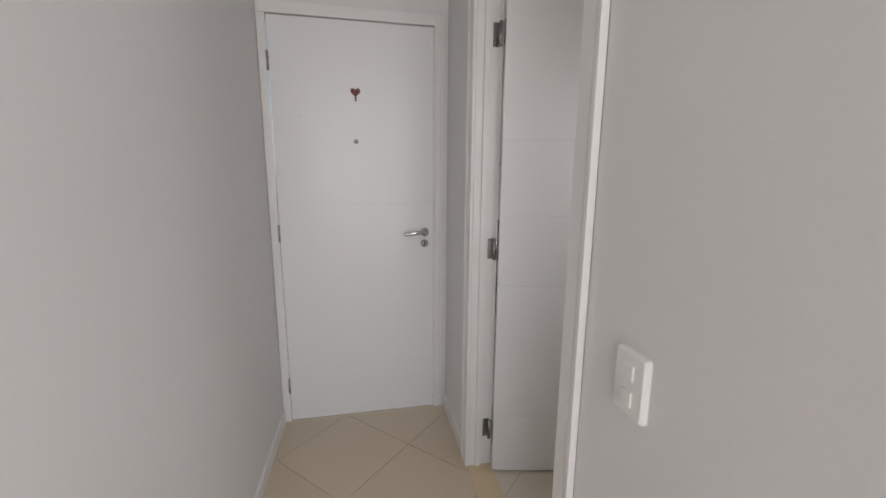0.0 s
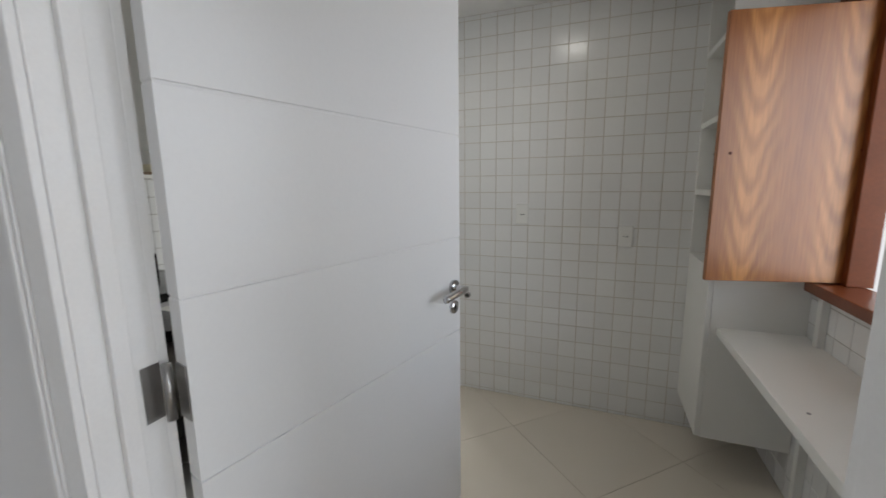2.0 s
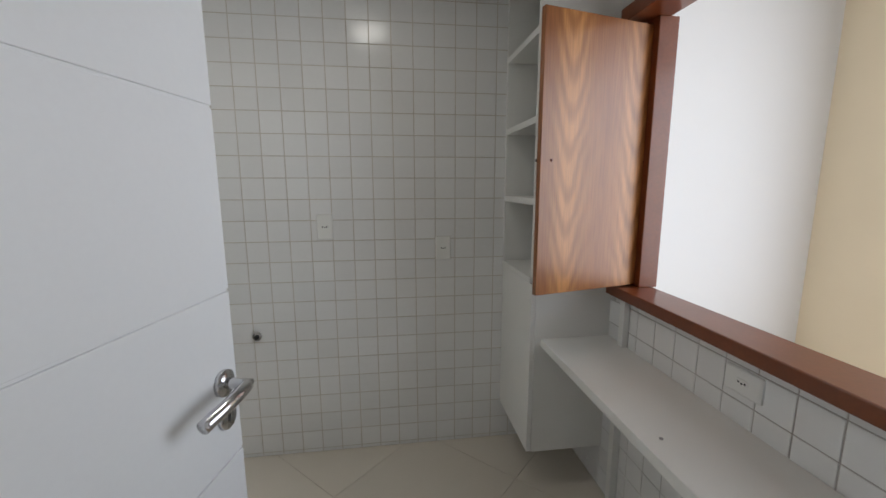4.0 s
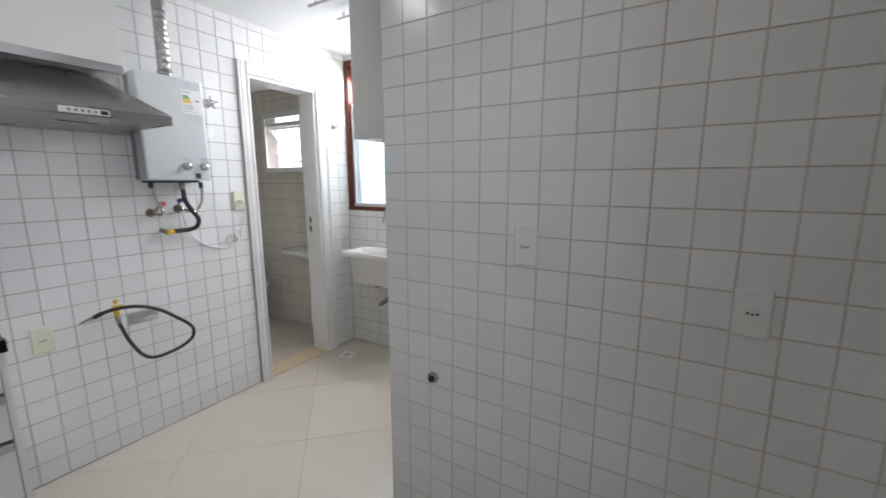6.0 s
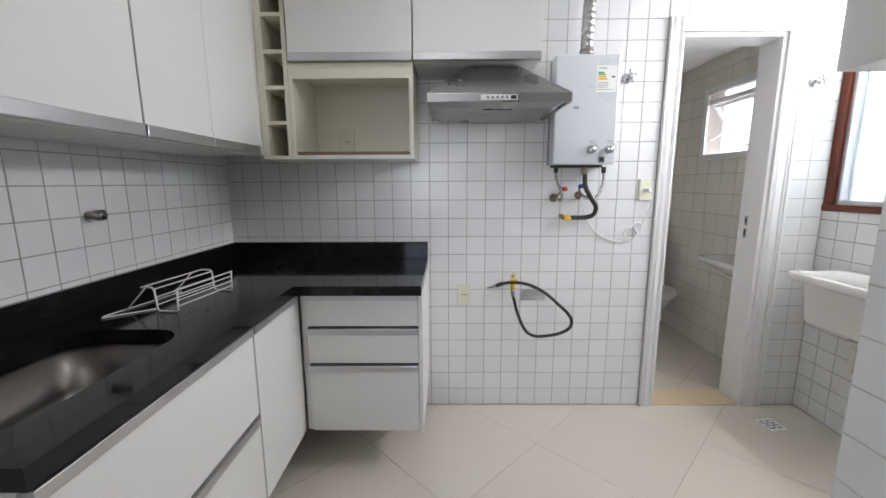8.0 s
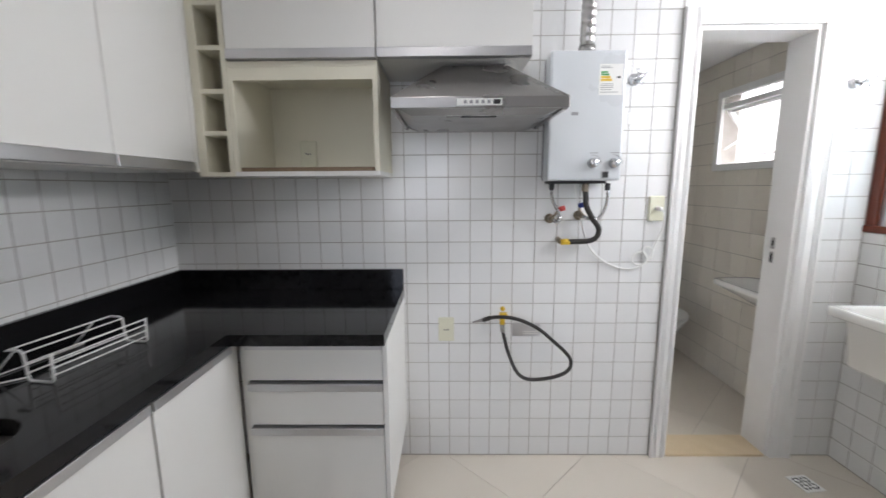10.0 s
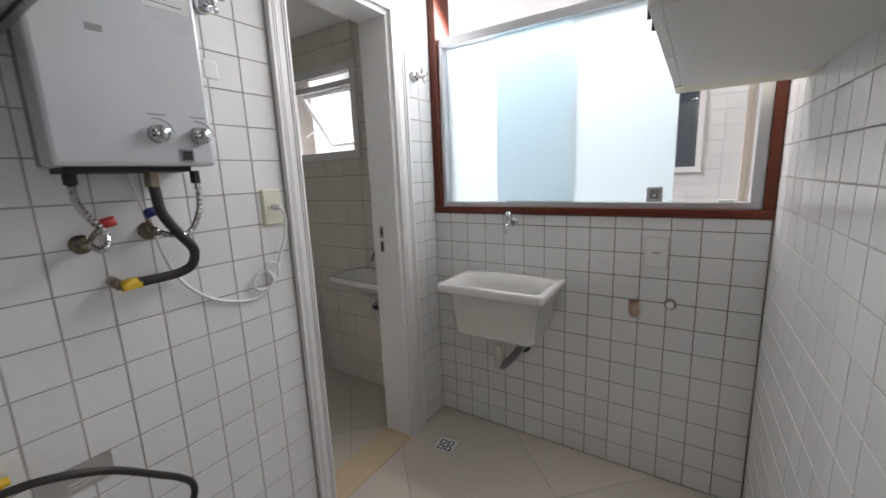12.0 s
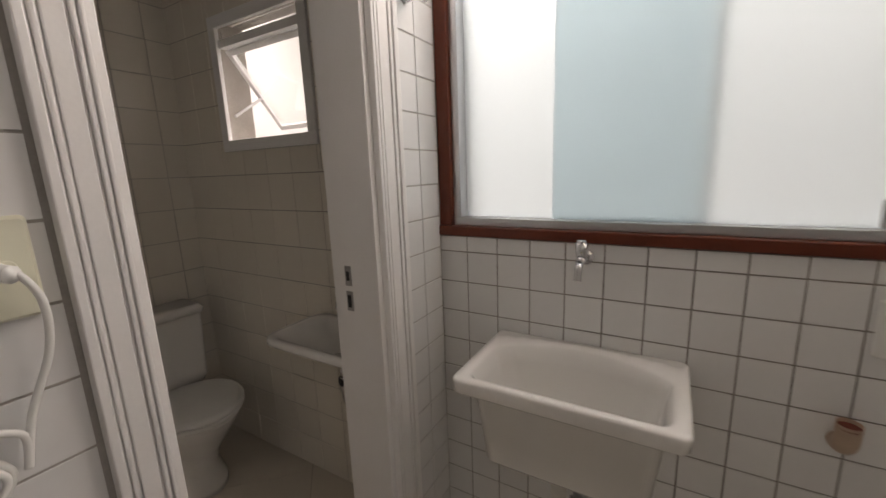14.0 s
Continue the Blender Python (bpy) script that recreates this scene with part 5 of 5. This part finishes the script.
def floor_drain():
    d = tagged(empty("floor_drain"), "square white slotted floor drain cover", "drain")
    d.matrix_world = pose(0.197, 3.312, 0.0005, 0, 0, 8)
    part("cover", box(-0.05, 0.05, -0.05, 0.05, 0, 0.003, 0.001), PLASTIC, d)
    for i in range(4):
        for j in range(4):
            a = 0.5 * ((i + j) % 2)
            m = Matrix.Translation((-0.03 + 0.02 * i, -0.03 + 0.02 * j, 0)) @ Matrix.Rotation(radians(45 if (i + j) % 2 else -45), 4, "Z")
            part("slot", box(-0.0085, 0.0085, -0.004, 0.004, 0.003, 0.0036, 0, m), DARK, d)


def laundry_cabinet():
    u = tagged(empty("wall_cabinet"), "white two-door wall cabinet with an open end shelf", "cabinet")
    T = HL - 0.004
    xb = lambda y: XL0 + (XL1 - XL0) * (y - YK) / (YW - YK) - 0.006
    x0, y0, y1, zb = 1.095, 2.54, 3.36, 1.553
    bm = bmesh.new()
    loft(bm, [[Vector(p + (z,)) for p in ((x0 + 0.02, y0), (xb(y0), y0), (xb(3.24), 3.24), (x0 + 0.02, 3.24))] for z in (zb, T)])
    part("body", bm, LAMINATE, u)
    bm = bmesh.new()
    loft(bm, [[Vector(p + (z,)) for p in ((x0, 3.241), (xb(3.241), 3.241), (xb(y1), y1), (x0, y1))] for z in (zb, zb + 0.016)])
    part("shelf_bottom", bm, CREAM, u)
    for z in (1.79, 2.03):
        part("shelf", box(x0 + 0.005, xb(y1) - 0.001, 3.241, y1 - 0.017, z, z + 0.016, 0.001), CREAM, u)
    part("end_panel", box(x0, xb(y1) - 0.001, y1 - 0.016, y1, zb + 0.017, T, 0.001), CREAM, u)
    for a, b, hy in ((y0 + 0.002, 2.88, 2.84), (2.883, 3.238, 2.925)):
        d = part("door", box(x0, x0 + 0.019, a, b, zb + 0.003, T - 0.003, 0.0015), LAMINATE, u)
        h = part("handle", rod((x0 - 0.028, hy, 1.63), (x0 - 0.028, hy, 1.75), 0.006), DARK, d, "black bar handle", True)
        for z in (1.65, 1.73):
            part("post", rod((x0 - 0.028, hy, z), (x0, hy, z), 0.0045), DARK, h, smooth=True)


def downlight(x, y):
    d = tagged(empty("downlight"), "small round recessed ceiling downlight, switched on", "ceiling light", "kitchen downlights")
    d.location = (x, y, H)
    part("rim", loft(bmesh.new(), [rrect(0, 0, -0.0005, 0.125, 0.125, 0.1249, 8), rrect(0, 0, -0.012, 0.12, 0.12, 0.1199, 8), rrect(0, 0, -0.012, 0.105, 0.105, 0.1049, 8), rrect(0, 0, -0.002, 0.102, 0.102, 0.1019, 8)]), PLASTIC, d, smooth=True)
    return d


def clothes_rack():
    r = tagged(empty("ceiling_clothes_rack"), "grey metal clothes rods fixed under the laundry ceiling", "clothes rack")
    for y in (2.81, 3.02):
        k = part("rod", rod((0.545, y, HL - 0.025), (1.085, y, HL - 0.025), 0.008), ALU, r, smooth=True)
        for x in (0.6, 1.03):
            part("bracket", box(x - 0.006, x + 0.006, y - 0.006, y + 0.006, HL - 0.025, HL - 0.0005), PLASTIC, k)


for _x in (1.05, 2.2):
    downlight(_x, 1.58)
clothes_rack()
laundry_window()
bathroom_window()
laundry_tank()
wall_tap()
_v = cross_valve(2.497, 1.81)
copy_thing(_v, Matrix.Translation((0.0048, 3.45, 1.79)))
laundry_stubs()
floor_drain()
laundry_cabinet()


# ---- bathroom ----
def toilet():
    t = tagged(empty("toilet"), "white ceramic toilet with a closed lid and low cistern", "toilet")
    cy = 3.275

    def egg(x_back, x_front, w, z, n=28):
        out = []
        for k in range(n):
            a = 2 * math.pi * k / n
            c, s = math.cos(a), math.sin(a)
            cx = (x_back + x_front) / 2
            r = (x_front - x_back) / 2
            out.append(Vector((cx + r * c, cy + w * s * (1 - 0.12 * c), z)))
        return out
    part("bowl", loft(bmesh.new(), [egg(-1.24, -0.98, 0.115, 0.0), egg(-1.24, -0.98, 0.112, 0.03), egg(-1.22, -1.01, 0.085, 0.12), egg(-1.23, -0.97, 0.10, 0.2), egg(-1.25, -0.89, 0.155, 0.31), egg(-1.26, -0.845, 0.178, 0.375), egg(-1.26, -0.84, 0.18, 0.388)]), CERAMIC, t, smooth=True)
    part("seat", loft(bmesh.new(), [egg(-1.225, -0.838, 0.182, 0.39), egg(-1.225, -0.834, 0.186, 0.396), egg(-1.225, -0.834, 0.186, 0.404), egg(-1.225, -0.84, 0.18, 0.408)]), PLASTIC, t, smooth=True)
    part("lid", loft(bmesh.new(), [egg(-1.225, -0.836, 0.184, 0.4095), egg(-1.225, -0.832, 0.188, 0.416), egg(-1.225, -0.838, 0.183, 0.424), egg(-1.215, -0.86, 0.16, 0.43)]), PLASTIC, t, "closed white plastic lid", True)
    part("cistern", loft(bmesh.new(), [rrect(-1.32, cy, 0.40, 0.08, 0.165, 0.03), rrect(-1.315, cy, 0.43, 0.085, 0.175, 0.03), rrect(-1.315, cy, 0.735, 0.088, 0.188, 0.03)]), CERAMIC, t, smooth=True)
    l = part("cistern_lid", loft(bmesh.new(), [rrect(-1.314, cy, 0.736, 0.095, 0.196, 0.03), rrect(-1.314, cy, 0.758, 0.097, 0.198, 0.03), rrect(-1.314, cy, 0.772, 0.085, 0.186, 0.03)]), CERAMIC, t, smooth=True)
    part("flush_button", rod((-1.314, cy, 0.772), (-1.314, cy, 0.778), 0.02), CHROME, l, smooth=True)
    part("foot_bolt", rod((-1.06, cy - 0.108, 0.05), (-1.06, cy - 0.122, 0.05), 0.008), DARK, t, smooth=True)


def basin():
    b = tagged(empty("washbasin"), "small white ceramic washbasin hung on the bathroom wall", "washbasin")
    cx, cy = -0.36, 3.452
    rs = [rrect(cx, cy + 0.06, 0.66, 0.06, 0.05, 0.04), rrect(cx, cy + 0.04, 0.70, 0.14, 0.085, 0.05), rrect(cx, cy + 0.005, 0.752, 0.215, 0.135, 0.06), rrect(cx, cy, 0.765, 0.225, 0.143, 0.06), rrect(cx, cy, 0.782, 0.225, 0.143, 0.06), rrect(cx, cy, 0.788, 0.22, 0.138, 0.058),
          rrect(cx, cy - 0.01, 0.787, 0.195, 0.11, 0.06), rrect(cx, cy - 0.01, 0.755, 0.17, 0.09, 0.06), rrect(cx, cy, 0.70, 0.10, 0.05, 0.045)]
    part("bowl", loft(bmesh.new(), rs), CERAMIC, b, smooth=True)
    part("drain_ring", rod((cx, cy, 0.700), (cx, cy, 0.703), 0.02), CHROME, b, smooth=True)
    t = tagged(empty("basin_tap"), "small chrome tap over the washbasin", "tap")
    part("body", rod((cx + 0.0, YW - 0.005, 0.905), (cx, YW - 0.05, 0.905), 0.011), CHROME, t, smooth=True)
    part("spout", tube(bmesh.new(), [(cx, YW - 0.045, 0.905), (cx - 0.006, YW - 0.085, 0.91), (cx - 0.01, YW - 0.11, 0.895), (cx - 0.012, YW - 0.12, 0.865)], 0.008, 12), CHROME, t, smooth=True)
    part("handle", rod((cx, YW - 0.035, 0.915), (cx, YW - 0.035, 0.95), 0.013, 0.015), CHROME, t, smooth=True)
    p = tagged(empty("basin_trap"), "chrome bottle trap with a curved pipe under the basin", "pipe")
    part("tailpiece", rod((cx, cy + 0.03, 0.66), (cx, cy + 0.03, 0.60), 0.02), CHROME, p, smooth=True)
    part("bend", tube(bmesh.new(), [(cx, cy + 0.03, 0.61), (cx, cy + 0.03, 0.55), (cx + 0.005, cy + 0.035, 0.505), (cx + 0.03, cy + 0.05, 0.49), (cx + 0.055, cy + 0.06, 0.51), (cx + 0.06, cy + 0.075, 0.56), (cx + 0.06, YW - 0.03, 0.585), (cx + 0.06, YW - 0.004, 0.585)], 0.021, 14), CHROME, p, smooth=True)
    part("nut", rod((cx, cy + 0.03, 0.605), (cx, cy + 0.03, 0.58), 0.027, seg=8), DARK, p)


toilet()
basin()


# ---- light shaft outside the windows ----
SHAFT_TILE = mat("shaft_wall_render", (0.78, 0.78, 0.77), 0.5, spot=0.15, scale=2, fine=0.05, bump=0.05)

BEIGE_ALU = mat("beige_aluminium", (0.62, 0.55, 0.47), 0.35, spot=0.1, scale=8, fine=0.05)


def shaft():
    back = structure("wall_shaft_north", wall_boxes([(-2.2, 0.84, 5.3, 5.42, -3, 6), (1.16, 1.54, 5.3, 5.42, -3, 6), (0.84, 1.16, 5.3, 5.42, -3, 1.3), (0.84, 1.16, 5.3, 5.42, 1.95, 6)]), SHAFT_TILE, "white tiled wall of the light shaft")
    EX, EY0, EY1, EZ0, EZ1 = 1.42, 4.18, 5.2, 0.92, 1.97
    side = structure("wall_shaft_east", wall_boxes([(EX, EX + 0.12, YW + 0.14, EY0, -3, 6), (EX, EX + 0.12, EY1, 5.42, -3, 6), (EX, EX + 0.12, EY0, EY1, -3, EZ0), (EX, EX + 0.12, EY0, EY1, EZ1, 6)]), SHAFT_TILE, "white tiled wall of the light shaft")
    structure("wall_shaft_west", box(-2.32, -2.2, YW + 0.14, 5.42, -3, 6), SHAFT_TILE, "white tiled wall of the light shaft")
    structure("wall_shaft_south", wall_boxes([(-2.2, 1.54, YW + 0.02, YW + 0.14, 2.6, 6), (-2.2, 1.54, YW + 0.02, YW + 0.14, -3, -0.1)]), SHAFT_TILE, "white wall of the light shaft")
    structure("ground", box(-60, 60, -60, 60, -3.2, -3.0), FLOOR_GROUT, "grey concrete ground below the light shaft", "ground")
    lay_tiles(back, plane_matrix((0.3, 5.3, 0.6), (1, 0, 0), (0, 0, 1)), 1.12, 2.2, 0.2, 0.1, 0, 0, [(0.5, 0.9, 0.66, 1.39)], (0.8, 1.0), keep=60, seed=11)
    lay_tiles(side, plane_matrix((EX, 5.3, 0.6), (0, -1, 0), (0, 0, 1)), 1.55, 2.2, 0.2, 0.1, 0, 0, [(5.3 - EY1 - 0.01, 5.3 - EY0 + 0.01, EZ0 - 0.6 - 0.01, EZ1 - 0.6 + 0.01)], (1.2, 1.0), keep=120, seed=12)
    w = tagged(empty("window_3"), "beige aluminium sliding window across the light shaft", "window", kind="structure")
    for b in ((-0.02, 0.06, EY0, EY1, EZ0, EZ0 + 0.05), (-0.02, 0.06, EY0, EY1, EZ1 - 0.075, EZ1), (-0.02, 0.06, EY0, EY0 + 0.04, EZ0 + 0.05, EZ1 - 0.075), (-0.02, 0.06, EY1 - 0.04, EY1, EZ0 + 0.05, EZ1 - 0.075),
              (-0.012, 0.02, 4.43, 4.50, EZ0 + 0.05, EZ1 - 0.075), (0.0, 0.03, 4.62, 4.65, EZ0 + 0.05, EZ1 - 0.075)):
        part("window_frame", box(EX + b[0], EX + b[1], *b[2:], bevel=0.003), BEIGE_ALU, w)
    # Solid dark strip, coloured as the shade in the slit between the sashes.
    part("sash_gap", box(EX - 0.014, EX + 0.01, 4.418, 4.43, EZ0 + 0.05, EZ1 - 0.075), DARK, w)
    part("panel", box(EX - 0.006, EX + 0.004, EY0 + 0.04, 4.418, EZ0 + 0.05, EZ1 - 0.075), CREAM, w, "cream sash panel")
    for a, b in ((4.50, 4.62), (4.65, EY1 - 0.04)):
        part("pane", box(EX + 0.006, EX + 0.012, a, b, EZ0 + 0.05, EZ1 - 0.075), GLASS, w)
    structure("wall_room_beyond", box(2.3, 2.4, 3.74, 5.42, 0, 3), PAINT, "plain wall of a room across the shaft")
    w = tagged(empty("window_4"), "small dark window across the light shaft", "window", kind="structure")
    for b in ((0.82, 1.18, 5.28, 5.34, 1.28, 1.32), (0.82, 1.18, 5.28, 5.34, 1.93, 1.97), (0.82, 0.86, 5.28, 5.34, 1.32, 1.93), (1.14, 1.18, 5.28, 5.34, 1.32, 1.93), (0.985, 1.015, 5.28, 5.34, 1.32, 1.93)):
        part("window_frame", box(*b, bevel=0.003), DOOR_PAINT, w)
    part("pane", box(0.86, 1.14, 5.335, 5.34, 1.32, 1.93), GLASS, w)
    # Grey sheet added behind the pane; its colour stands in for the room's shade.
    structure("room_behind_window", wall_boxes([(0.7, 1.3, 6.0, 6.05, 1.0, 2.2)]), PRINT, "grey sheet whose colour stands in for the dark of a room behind a small window")


shaft()
for _o in scene.objects:
    if _o.type == "MESH" and _o.data.materials and _o.data.materials[0] == GLASS:
        _o.visible_shadow = False

# ---- tiles of walls and floors ----
P = 0.0985
lay_tiles(wall_heater, plane_matrix((0, YS, 0), (0, 1, 0), (0, 0, 1)), YW - YS, HL, 0.1003, 0.0995, 1.585 - YS, 0.005,
          [(BY0 - 0.062 - YS, BY1 + 0.088 - YS, -1, 2.10)], (2.0 - YS, 1.1), seed=1)
lay_tiles(wall_window, plane_matrix((0, YW, 0), (1, 0, 0), (0, 0, 1)), XL1, HL, 0.1, P, 0.096, 0.003,
          [(-1, 1.401, WZ0 - 0.004, WZ1)], (0.7, 0.5), seed=2)
_d = Vector((XL0 - XL1, YK - YW, 0))
lay_tiles(wall_side, plane_matrix((XL1, YW, 0), _d, (0, 0, 1)), _d.length, HL, P, P, 0.03, 0.003, [], (0.6, 1.2), seed=3)
lay_tiles(wall_kitchen, plane_matrix((XL0, YK, 0), (1, 0, 0), (0, 0, 1)), XR - XL0, H, P, P, 2.317 - XL0, 0.02, [], (0.95, 1.1), keep=460, seed=4)
lay_tiles(wall_hatch, plane_matrix((XR, YK, 0), (0, -1, 0), (0, 0, 1)), YK - YF, H, P, P, 0.02, 0.003,
          [(YK - PY1 - 0.01, YK - PY0 + 0.01, PZ0 - 0.012, PZ1)], (0.8, 0.8), seed=5)
lay_tiles(wall_sink, plane_matrix((1.66, YS, 0), (-1, 0, 0), (0, 0, 1)), 1.66, H, P, P, 1.66, 0.005, [], (0.8, 1.2), seed=6)
lay_tiles(wall_bath_w, plane_matrix((-1.42, 2.3, 0), (0, 1, 0), (0, 0, 1)), YW - 2.3, 2.2, 0.15, 0.15, 0.0, 0.0, [], (1.0, 1.0), BATH_TILE, gap=0.003, seed=7)
lay_tiles(wall_window, plane_matrix((-1.42, YW, 0), (1, 0, 0), (0, 0, 1)), 1.28, 2.2, 0.15, 0.15, 0.0, 0.0,
          [(0.335, 0.917, 1.452, 1.99)], (0.6, 1.2), BATH_TILE, keep=120, gap=0.003, seed=8)
floor_tiles(floor_k, [(0, XR, YF, YK), (0, XL0 - 0.02, YK, YW)], (0.352, 2.02), 0.4165, FLOOR_TILE, 0.0015, 0.0)
floor_tiles(floor_h, [(XD, 4.6, HY0, YH)], (1.587, 0.005), 0.315, HALL_TILE, 0.002, 0.0)
floor_tiles(floor_b, [(-1.42, -0.14, 2.3, YW)], (-0.306, 3.155), 0.4165, FLOOR_TILE, 0.0015, 0.0)
structure("floor_living", wall_boxes([(4.6, HX, HY1, 2.55, -0.003, 0.0), (3.4, 4.6, HY1, HY0, -0.003, 0.0), (XR + 0.075, 4.6, YH, 2.55, -0.003, 0.0)]), HALL_TILE, "beige living room floor", "floor")
